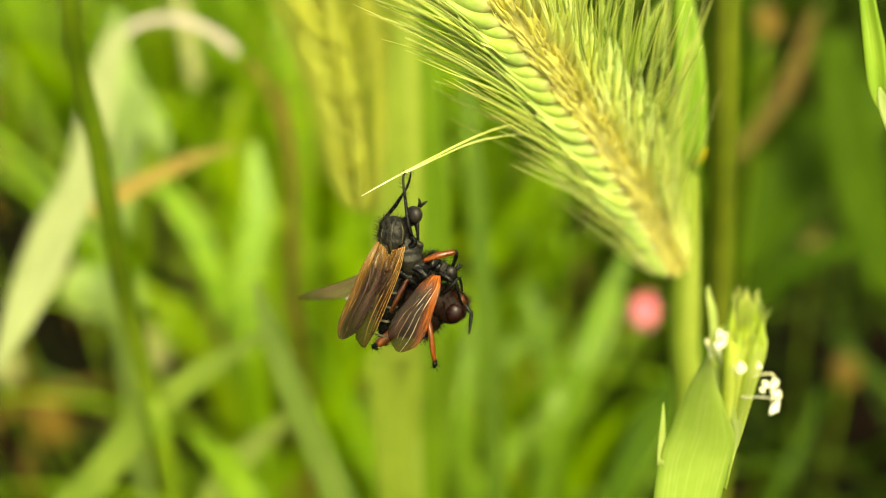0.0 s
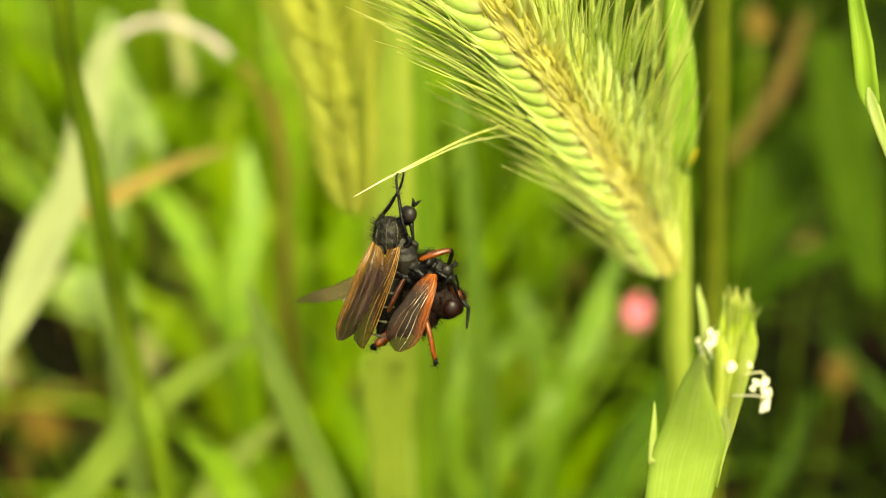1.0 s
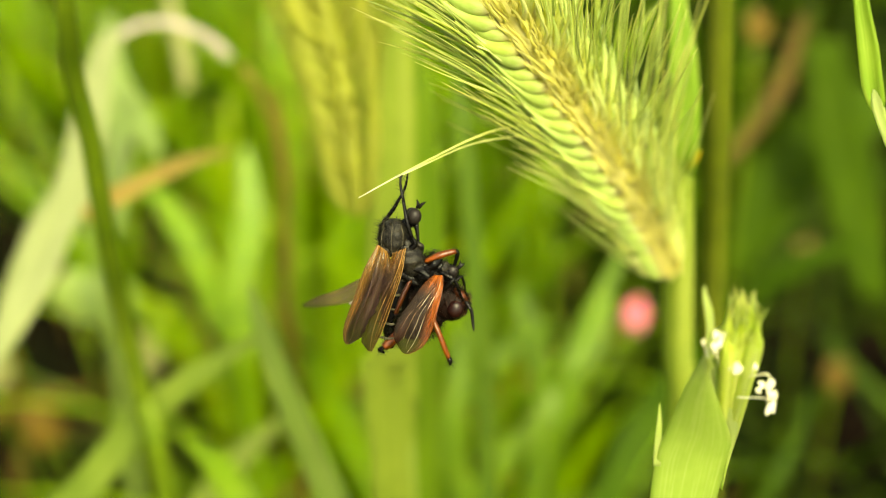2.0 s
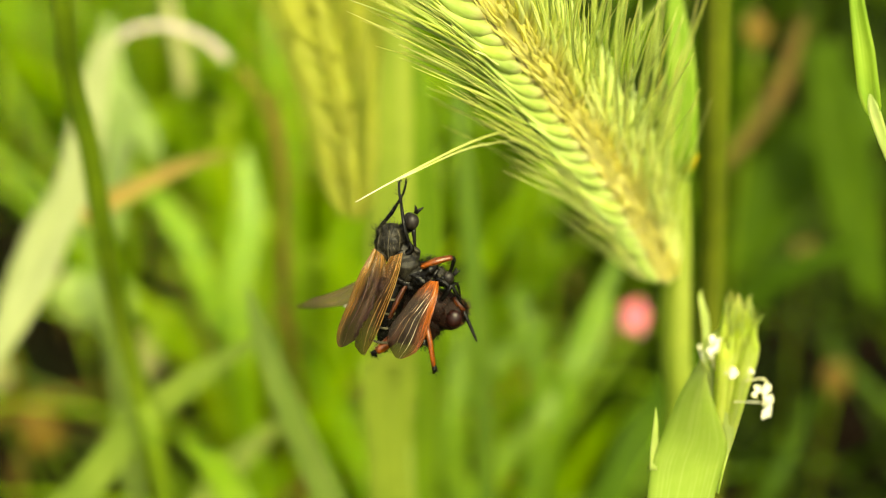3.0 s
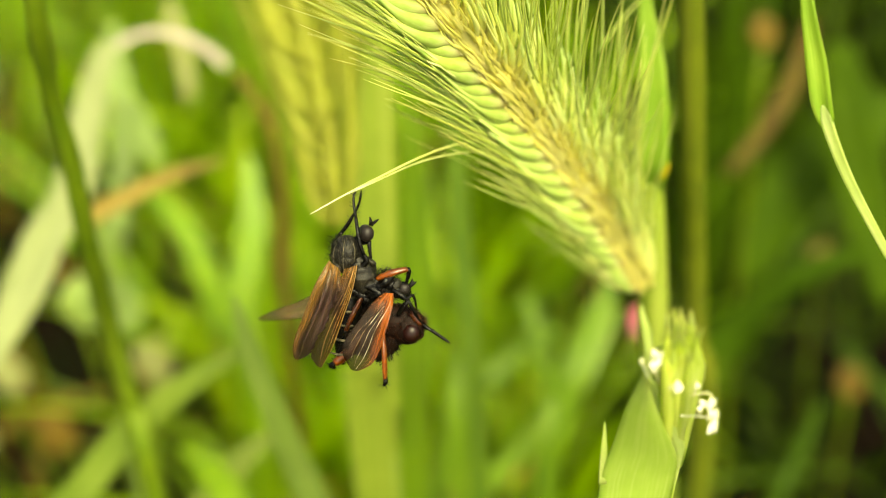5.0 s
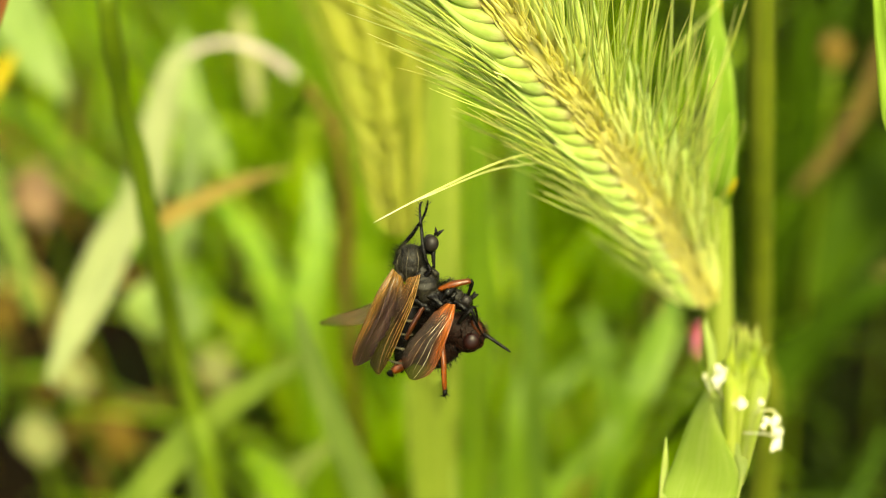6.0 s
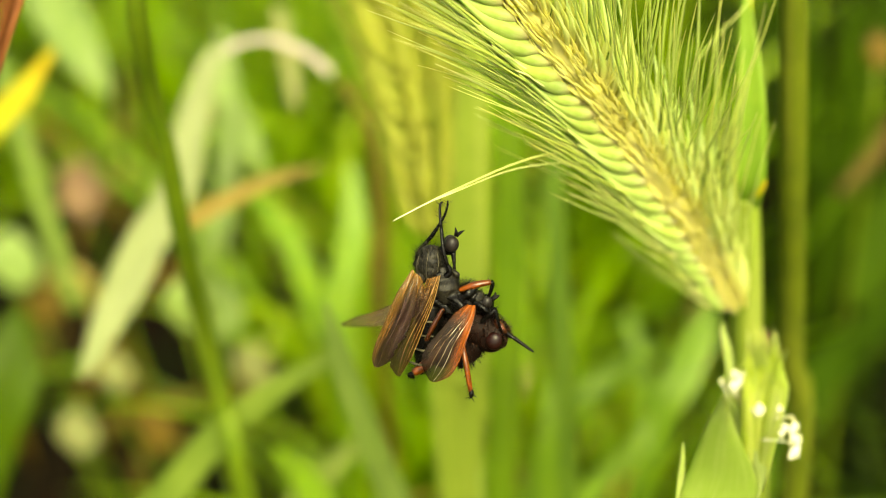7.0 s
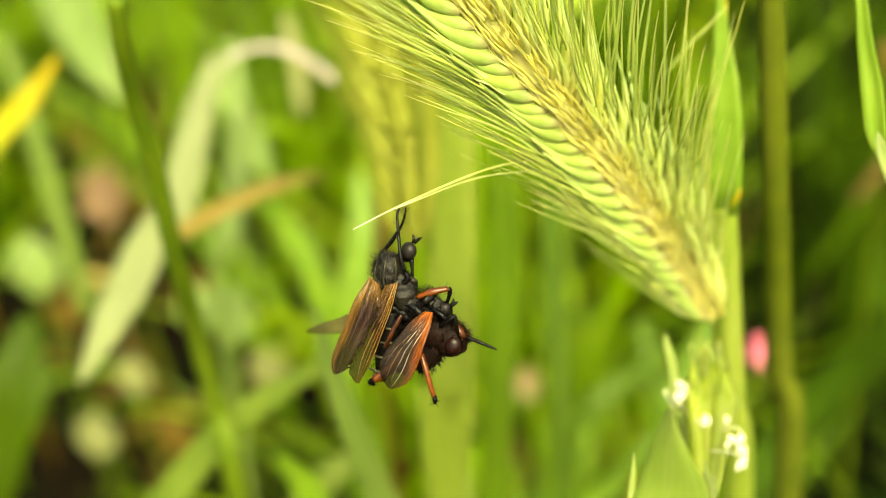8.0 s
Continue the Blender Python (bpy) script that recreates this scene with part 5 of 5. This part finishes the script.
def dance_fly():
    """The upper fly: it holds the awn with its forelegs."""
    top = thing("dance_fly", GRIP, "black bristly dance fly with smoky amber wings hanging from an awn", "fly", "flies on the awn")
    thorax_c, thorax_way = Vector((-0.00333, 0.00000, 0.23958)), Vector((0.12, 0, 1))
    part("thorax", ball(thorax_c, thorax_way, 0.0028, (0.00112,), 1.0, 18, 24, 0.22), "dusted", top, "domed grey-dusted black thorax")
    hair = bmesh.new()
    fur(hair, thorax_c, thorax_way, 0.0028, 0.00115, 300, 0.00042, 0.000016, 1.6)
    fur(hair, thorax_c, thorax_way, 0.0028, 0.00113, 90, 0.00066, 0.000018, 0.7)
    pale = bmesh.new()
    fur(pale, thorax_c, thorax_way, 0.0028, 0.00114, 260, 0.00026, 0.000013, 1.8)
    for k in range(14):
        f = k / 13
        root = thorax_c + Vector((-0.00105 + 0.0003 * f, rng.uniform(-0.0005, 0.0005), -0.0006 + 0.0018 * f))
        bristle(hair, root, (-1, rng.uniform(-0.3, 0.3), 0.5), 0.0007, 0.000026)
    fur(hair, (-0.00240, 0.00000, 0.23812), (0.3, 0, -1), 0.0024, 0.0009, 160, 0.00034, 0.000026)
    fur(pale, (-0.00240, 0.00000, 0.23812), (0.3, 0, -1), 0.0024, 0.0009, 80, 0.00030, 0.000022)
    fur(hair, (-0.00380, 0.00100, 0.23463), (-0.22, 0, -1), 0.0064, 0.00105, 160, 0.00034, 0.000026)
    # pale dusted stripes along the back
    for k in range(3):
        a = -0.9 + 0.75 * k
        pts = [thorax_c + thorax_way.normalized() * f * 0.0014 + Vector((math.sin(a), -math.cos(a), 0)) * 0.00114 * math.sqrt(1 - f * f) for f in (-0.75, -0.4, 0, 0.4, 0.75)]
        part("stripe", tube(pts, (0.00001, 0.00004, 0.00003, 0.00004, 0.00001), 16, 5, wobble=0.9), "dust_and_glint", top, "thin grey dusted stripe")
    # the coxae and small plates that crowd the underside
    for k, (cx, size_k) in enumerate((((-0.00254, -0.00060, 0.23845), 1.0), ((-0.00200, -0.00050, 0.23801), 0.9), ((-0.00243, -0.00050, 0.23738), 1.1), ((-0.00188, -0.00030, 0.23725), 0.9), ((-0.00255, -0.00040, 0.23664), 0.9))):
        part("coxa", ball(cx, (rng.uniform(0.2, 1.3), 0.1, -1), 0.0024 * size_k, (0.00036 * size_k,), 0.9, 16, 14, 0.9), "dusted" if k % 2 else "black", top)
        fur(hair, cx, (0.2, 0, -1), 0.0022 * size_k, 0.0004 * size_k, 70, 0.00036, 0.000016)
    part("down", pale, "pale_hair", top, "short straw-coloured down")
    part("bristles", hair, "bristle", top, "stiff black bristles")
    part("scutellum", ball((-0.00396, -0.00050, 0.23875), (-0.4, 0, -1), 0.0009, (0.00045,), 0.8, 8, 10, 0.1), "dusted", top)
    part("pleuron", ball((-0.00240, 0.00000, 0.23812), (0.3, 0, -1), 0.0026, (0.0007, 0.00105, 0.0011, 0.0008), 1.0, 14, 18, 0.3), "dusted", top, "grey-dusted flank")
    abdomen = part("abdomen", ball((-0.00380, 0.00100, 0.23463), (-0.22, 0, -1), 0.0064, (0.0007, 0.00105, 0.00112, 0.001, 0.00085, 0.0006, 0.00025), 0.9, 18, 14, 0.05), "black", top, "dark banded abdomen")
    # bands lightened to stand in for silvery glints on the abdomen
    for k in range(5):
        c = Vector((-0.00322, 0.00100, 0.23646)).lerp(Vector((-0.00440, 0.00100, 0.23238)), k / 4)
        part("band", tube([c + Vector((-0.00105, 0.0002, 0.0001)), c + Vector((0, -0.00102, 0)), c + Vector((0.00105, 0.0002, -0.0001))], (0.00006, 0.0001, 0.00006), 8, 6), "dust_and_glint", abdomen)
    part("neck", tube([(-0.00269, 0.00000, 0.24032), (-0.00219, 0.00000, 0.24070)], (0.0004, 0.0003), 4, 8), "black", top)
    head = part("head", ball((-0.00199, 0.00020, 0.24075), (0.2, 0, 1), 0.0012, (0.0005,), 1.1, 10, 14, 0.06), "black", top, "small round black head")
    for y, x in ((-0.028, 735), (0.05, 731)):
        c = Vector((-0.00174, 0.00000, 0.24100)) + Vector(((x - 735) * 4e-5, y * 0.01, 0))
        part("eye", ball(c, (0.15, 0, 1), 0.00118, (0.00052,), 0.9, 14, 18), "eye", head, "large dark grey-brown compound eye")
    for a in ([(-0.00147, -0.00020, 0.24157), (-0.00138, -0.00030, 0.24185), (-0.00144, -0.00030, 0.24218)], [(-0.00139, 0.00000, 0.24150), (-0.00110, 0.00000, 0.24177), (-0.00081, 0.00000, 0.24192)]):
        part("antenna", tube(a, (0.00011, 0.00013, 0.00002), 6, 6), "black", head)
    part("proboscis", tube([(-0.00168, 0.00000, 0.24043), (-0.00164, -0.00010, 0.23972), (-0.00160, -0.00010, 0.23891), (-0.00133, 0.00000, 0.23864)], (0.00022, 0.00013, 0.0001, 0.00008), 8, 6), "black", head, "long beak pointing down")
    part("palp", ball((-0.00160, -0.00020, 0.23892), (0.7, 0, -0.5), 0.0008, (0.00022,), 1, 7, 8, 0.3), "dusted", head)
    # forelegs up to the awn
    leg(top, "foreleg", (("coxa", [(-0.00237, -0.00060, 0.23868), (-0.00187, -0.00080, 0.23909), (-0.00204, -0.00090, 0.23959)], (0.00028, 0.00022, 0.00014), "black"),
                         ("tibia", [(-0.00204, -0.00090, 0.23959), (-0.00227, -0.00100, 0.24065), (-0.00239, -0.00070, 0.24230)], (0.00013, 0.00015, 0.00012), "black"),
                         ("tarsus", [(-0.00239, -0.00070, 0.24230), (-0.00247, -0.00040, 0.24307), (-0.00244, -0.00030, 0.24378), (-0.00227, -0.00020, 0.24400)], (0.00012, 0.0001, 0.00009, 0.00005), "black")))
    leg(top, "foreleg", (("femur", [(-0.00400, 0.00060, 0.24007), (-0.00415, 0.00080, 0.24038), (-0.00355, 0.00080, 0.24116)], (0.0002, 0.0002, 0.00015), "black"),
                         ("tibia", [(-0.00355, 0.00080, 0.24116), (-0.00312, 0.00070, 0.24164), (-0.00273, 0.00060, 0.24220)], (0.00015, 0.00016, 0.00012), "black"),
                         ("tarsus", [(-0.00273, 0.00060, 0.24220), (-0.00229, 0.00040, 0.24284), (-0.00202, 0.00030, 0.24348), (-0.00191, 0.00020, 0.24404)], (0.00012, 0.0001, 0.00009, 0.00005), "black")))
    # the red hind thigh that shows between the wings, and its end below them
    leg(top, "hind_leg", (("femur", [(-0.00247, -0.00060, 0.23651), (-0.00316, -0.00070, 0.23542), (-0.00379, -0.00060, 0.23422)], (0.00016, 0.0002, 0.00015), "dark_femur"),
                          ("tibia", [(-0.00379, -0.00060, 0.23422), (-0.00391, 0.00000, 0.23370), (-0.00382, 0.00050, 0.23245)], (0.00018, 0.00016, 0.00014), "black")), label="red thigh, black below")
    leg(top, "hind_leg", (("femur", [(-0.00287, 0.00100, 0.23355), (-0.00382, 0.00060, 0.23243), (-0.00491, 0.00030, 0.23172)], (0.0003, 0.00046, 0.0003), "femur"),
                          ("tibia", [(-0.00491, 0.00030, 0.23172), (-0.00524, 0.00040, 0.23155), (-0.00494, 0.00080, 0.23128)], (0.0002, 0.00017, 0.00012), "black")), label="red thigh with a black knee")
    wing(top, [(-0.00451, -0.00100, 0.23940), (-0.00501, -0.00130, 0.23866), (-0.00565, -0.00150, 0.23768), (-0.00655, -0.00140, 0.23578), (-0.00737, -0.00120, 0.23409), (-0.00764, -0.00100, 0.23301), (-0.00751, -0.00100, 0.23252)],
         [(-0.00386, -0.00120, 0.23883), (-0.00366, -0.00170, 0.23789), (-0.00388, -0.00190, 0.23654), (-0.00466, -0.00190, 0.23517), (-0.00544, -0.00170, 0.23397), (-0.00623, -0.00130, 0.23292), (-0.00731, -0.00110, 0.23245)],
         "wing", ("vein_gold", "vein_gold", "vein_amber", "vein", "vein", "vein", "vein"), 0.45, 0.00026, 1.7, "smoky brown wing with an amber front edge and torn margin")
    wing(top, [(-0.00255, -0.00130, 0.23894), (-0.00279, -0.00160, 0.23796), (-0.00316, -0.00170, 0.23687), (-0.00387, -0.00150, 0.23527), (-0.00478, -0.00130, 0.23326), (-0.00575, -0.00100, 0.23174)],
         [(-0.00347, -0.00100, 0.23871), (-0.00427, -0.00110, 0.23715), (-0.00515, -0.00110, 0.23550), (-0.00612, -0.00100, 0.23383), (-0.00657, -0.00100, 0.23280), (-0.00606, -0.00100, 0.23192)],
         "wing_tan", ("vein_tan", "vein_tan", "vein_amber", "vein_tan", "vein", "vein", "vein"), 0.28, 0.00022, 5.1, "folded smoky wing with an amber front edge")
    wing(top, [(-0.00543, 0.00200, 0.23692), (-0.00668, 0.00320, 0.23626), (-0.00811, 0.00420, 0.23562), (-0.00969, 0.00520, 0.23511), (-0.01099, 0.00600, 0.23452)],
         [(-0.00528, 0.00200, 0.23530), (-0.00673, 0.00320, 0.23480), (-0.00794, 0.00420, 0.23450), (-0.00951, 0.00520, 0.23432), (-0.01079, 0.00600, 0.23428)],
         "wing_grey", "vein", 0.05, 0.00006, 3.0, "greyish wing spread to the far side", (0.0, 0.25, 0.5, 0.75))
    # added sliver: a painted glint at the wing root, no part of the fly
    part("wing_lobe", blade([(-0.00600, 0.00150, 0.23530), (-0.00650, 0.00190, 0.23497), (-0.00715, 0.00240, 0.23482)], (0.0003, 0.0005, 0.0001), (0, -1, 0.4), 8, 0.3, 0.00003), "painted_glint", top, "added whitish sliver that stands in for a glint at the wing root")
    return top


def lower_fly():
    top = thing("dance_fly", GRIP, "dark dance fly with orange legs clasped beneath the other", "fly", "flies on the awn")
    c = Vector((-0.00132, 0.00030, 0.23697))
    part("thorax", ball(c, (1, 0, 0.15), 0.0030, (0.00112,), 1.0, 16, 20, 0.25), "black", top, "black bristly thorax")
    hair = bmesh.new()
    fur(hair, c, (1, 0, 0.15), 0.0032, 0.00118, 620, 0.00048, 0.000024)
    part("bristles", hair, "bristle", top)
    part("shoulder", ball((-0.00032, -0.00020, 0.23708), (0.8, 0, 0.4), 0.0016, (0.00055,), 1, 9, 12, 0.3), "dusted", top)
    for cx in ((-0.00157, -0.00060, 0.23703), (-0.00100, -0.00060, 0.23725), (-0.00070, -0.00050, 0.23665), (-0.00013, -0.00030, 0.23684)):
        part("coxa", ball(cx, (rng.uniform(-1.5, 1.5), 0.1, -1), 0.0022, (0.00036,), 0.9, 16, 14, 0.9), "black", top)
    head = part("head", ball((0.00044, 0.00040, 0.23662), (0.5, 0, -1), 0.0014, (0.0006,), 1, 10, 14, 0.12), "black", top, "dark head with spiky feelers")
    part("eye", ball((0.00055, -0.00030, 0.23680), (0.3, 0, 1), 0.0009, (0.00042,), 0.7, 10, 14), "eye", head)
    for a in ([(0.00081, 0.00000, 0.23691), (0.00114, 0.00000, 0.23718), (0.00120, 0.00000, 0.23750)], [(0.00088, 0.00000, 0.23683), (0.00126, 0.00000, 0.23713), (0.00151, 0.00000, 0.23724)]):
        part("antenna", tube(a, (0.00013, 0.00014, 0.00002), 6, 6), "black", head)
    part("abdomen", ball((-0.00235, 0.00150, 0.23427), (-0.35, 0, -1), 0.0048, (0.0007, 0.0011, 0.0011, 0.0009, 0.0005), 0.9, 14, 14, 0.06), "russet_body", top, "dark reddish abdomen")
    leg(top, "middle_leg", (("femur", [(-0.00129, -0.00060, 0.23775), (-0.00024, -0.00080, 0.23812), (0.00093, -0.00060, 0.23828)], (0.00018, 0.00028, 0.0002), "femur"),
                            ("tibia", [(0.00093, -0.00060, 0.23828), (0.00104, -0.00050, 0.23802), (0.00069, -0.00020, 0.23711), (0.00042, 0.00000, 0.23636)], (0.0002, 0.00018, 0.00014, 0.0001), "black")), label="orange thigh raised, black shin")
    leg(top, "foreleg", (("femur", [(-0.00033, -0.00050, 0.23696), (0.00033, -0.00080, 0.23649), (0.00071, -0.00080, 0.23614)], (0.0002, 0.00022, 0.00015), "black"),
                         ("tibia", [(0.00071, -0.00080, 0.23614), (0.00113, -0.00060, 0.23642), (0.00131, -0.00040, 0.23585), (0.00133, -0.00020, 0.23520)], (0.00014, 0.00013, 0.0001, 0.00006), "black")))
    hind = leg(top, "hind_leg", (("femur", [(-0.00120, -0.00060, 0.23368), (-0.00105, -0.00090, 0.23259), (-0.00095, -0.00090, 0.23144), (-0.00087, -0.00080, 0.23051)], (0.00019, 0.00022, 0.00021, 0.00017), "femur"),
                                 ("knee", [(-0.00086, -0.00080, 0.23063), (-0.00084, -0.00080, 0.23030), (-0.00093, -0.00070, 0.23004)], (0.00017, 0.0002, 0.0001), "black")), 9, pivot=(-0.00120, -0.00060, 0.23368), label="orange leg hanging down with a black end")
    wing(top, [(-0.00015, -0.00120, 0.23673), (-0.00028, -0.00200, 0.23590), (-0.00074, -0.00240, 0.23467), (-0.00127, -0.00240, 0.23328), (-0.00205, -0.00220, 0.23202), (-0.00312, -0.00200, 0.23153)],
         [(-0.00070, -0.00120, 0.23684), (-0.00160, -0.00180, 0.23629), (-0.00256, -0.00220, 0.23524), (-0.00360, -0.00230, 0.23410), (-0.00405, -0.00220, 0.23290), (-0.00358, -0.00200, 0.23170)],
         "wing_fire", ("femur", "femur", "vein_gold", "painted_glint", "painted_glint", "painted_glint", "vein_pale"), 0.0, 0.00022, 2.2, "clear wing with a fiery orange root", (0.0, 0.1, 0.2, 0.34, 0.5, 0.66, 0.82))
    return top, hind


def prey_fly():
    top = thing("prey_fly", GRIP, "small red-brown fly held as prey between the others", "fly")
    part("thorax", ball((-0.00029, 0.00080, 0.23462), (1, 0, -0.2), 0.0034, (0.0013,), 0.9, 16, 18, 0.2), "russet_body", top)
    part("abdomen", ball((-0.00130, 0.00140, 0.23307), (-0.7, 0, -1), 0.0030, (0.0008, 0.0011, 0.0009, 0.0004), 0.9, 12, 12, 0.3), "russet_body", top, "dark red-brown abdomen")
    head = part("head", ball((0.00058, 0.00050, 0.23418), (0.6, 0, 0.8), 0.0026, (0.00115,), 0.9, 16, 20, 0.15), "russet_body", top, "round red-brown head")
    part("eye", ball((0.00070, -0.00040, 0.23390), (0.2, 0, 1), 0.0013, (0.0006,), 0.7, 14, 18, 0.03), "brown_eye", head, "large glossy red-brown eye")
    part("face", ball((0.00116, -0.00020, 0.23489), (0.6, 0, -0.8), 0.0013, (0.00030,), 1, 8, 10, 0.35), "dark_femur", head, "rusty red face")
    hair = bmesh.new()
    fur(hair, (0.00058, 0.00050, 0.23430), (0.6, 0, 0.8), 0.0026, 0.00115, 200, 0.00036, 0.00003)
    fur(hair, (-0.00122, 0.00120, 0.23302), (-0.7, 0, -1), 0.0032, 0.0010, 260, 0.00036, 0.00003)
    fur(hair, (-0.00029, 0.00080, 0.23462), (1, 0, -0.2), 0.0034, 0.0012, 180, 0.0004, 0.000022)
    part("bristles", hair, "bristle", top)
    rust = bmesh.new()
    fur(rust, (0.00058, 0.00050, 0.23430), (0.6, 0, 0.8), 0.0026, 0.00115, 260, 0.0003, 0.000022)
    fur(rust, (-0.00029, 0.00080, 0.23462), (1, 0, -0.2), 0.0034, 0.0012, 160, 0.0003, 0.000022)
    part("down", rust, "dark_femur", top, "short rusty down")
    hooked = leg(top, "foreleg", (("tibia", [(0.00139, 0.00000, 0.23460), (0.00186, -0.00020, 0.23436), (0.00229, -0.00030, 0.23419)], (0.00015, 0.00016, 0.00013), "black"),), 8, pivot=(0.00139, 0.00000, 0.23460))
    foot = part("tarsus", tube([(0.00229, -0.00030, 0.23419), (0.00281, -0.00030, 0.23396), (0.00328, -0.00030, 0.23374), (0.00376, -0.00030, 0.23351)], (0.00014, 0.00013, 0.00011, 0.00006), 10, 7), "black", hooked, pivot=(0.00229, -0.00030, 0.23419))
    bent = leg(top, "middle_leg", (("femur", [(-0.00012, -0.00060, 0.23534), (0.00054, -0.00090, 0.23592), (0.00087, -0.00090, 0.23623)], (0.00018, 0.0002, 0.00014), "black"),
                                   ("tibia", [(0.00087, -0.00090, 0.23623), (0.00104, -0.00080, 0.23552), (0.00118, -0.00050, 0.23477), (0.00144, -0.00030, 0.23419)], (0.00013, 0.00014, 0.0001, 0.00007), "black")), 8, pivot=(-0.00012, -0.00060, 0.23534))
    leg(top, "hind_leg", (("tibia", [(-0.00146, -0.00050, 0.23253), (-0.00155, -0.00060, 0.23227), (-0.00127, -0.00060, 0.23213)], (0.00016, 0.00016, 0.0001), "black"),), 4)
    return top, hooked, bent, foot


upper = dance_fly()
lower, lower_hind = lower_fly()
prey, prey_leg, prey_bent, prey_foot = prey_fly()


def motions():
    # seconds; shift to the right and up in mm; swing of the hanging flies in degrees; shift of the prey in mm;
    # swing of the lower fly's hind leg and of the prey's two legs in degrees
    rows = [(0.0, 0.0, 0.0, 0.0, 0.0, 0.0, 0, -33, 0), (0.5, 0.10, -0.02, 1.5, -0.02, 0.0, 1, -34, 0), (1.0, 0.09, 0.06, 1.7, 0.0, 0.20, 2, -33, 2),
            (1.5, 0.02, 0.0, 1.9, -0.10, 0.25, 8, -30, 2), (1.7, 0.0, 0.0, 3.0, -0.2, 0.22, 12, -32, 0), (2.8, 0.12, -0.03, 3.2, 0.0, 0.0, 1, -54, 10),
            (3.0, 0.15, -0.05, 1.2, 0.10, -0.05, 0, -48, 12), (3.5, 0.19, 0.0, 0.8, -0.10, -0.40, -8, -30, 14), (4.0, 0.13, 0.0, 1.5, -0.15, -0.70, -6, -40, 18),
            (4.2, 0.12, 0.0, 1.5, -0.10, -0.75, -6, -44, 20), (5.3, 0.12, -0.08, 2.0, 0.20, -0.10, -8, -8, 8), (5.5, 0.12, -0.08, 2.2, 0.25, -0.05, -8, -8, 8),
            (6.0, 0.30, -0.10, 0.0, 0.15, 0.0, -5, -12, 6), (6.5, 0.28, -0.18, 0.4, 0.20, 0.0, 2, -13, 4), (7.0, 0.34, -0.20, 0.8, 0.30, 0.15, 2, -13, 0),
            (7.5, 0.22, -0.12, 1.6, 0.30, 0.30, 6, -5, -4), (8.0, 0.17, -0.08, 1.2, 0.35, 0.30, 8, 0, -6)]
    curl = ((0.0, -25, 62), (1.0, -25, 62), (1.7, -20, 58), (2.8, 0, 15), (3.5, 5, 0), (4.2, 0, 0), (5.5, 0, 0), (8.0, 0, 0))     # the prey's foot: bend, turn to the front
    g = Vector(GRIP)
    for fly in (upper, lower):
        walk(fly, [(r[0], LEAN @ pose(g.x + r[1] / 1000, g.y, g.z + r[2] / 1000, 0, -r[3], 0)) for r in rows])
    walk(prey, [(r[0], LEAN @ pose(g.x + (r[1] + r[4]) / 1000, g.y, g.z + (r[2] + r[5]) / 1000, 0, -r[3], 0)) for r in rows])
    for limb, column in ((lower_hind, 6), (prey_leg, 7), (prey_bent, 8)):
        at = limb.location.copy()
        walk(limb, [(r[0], Matrix.Translation(at) @ pose(0, 0, 0, 0, -r[column], 0)) for r in rows])
    at = prey_foot.location.copy()
    walk(prey_foot, [(t, Matrix.Translation(at) @ pose(0, 0, 0, 0, -bend, -front)) for t, bend, front in curl])


motions()
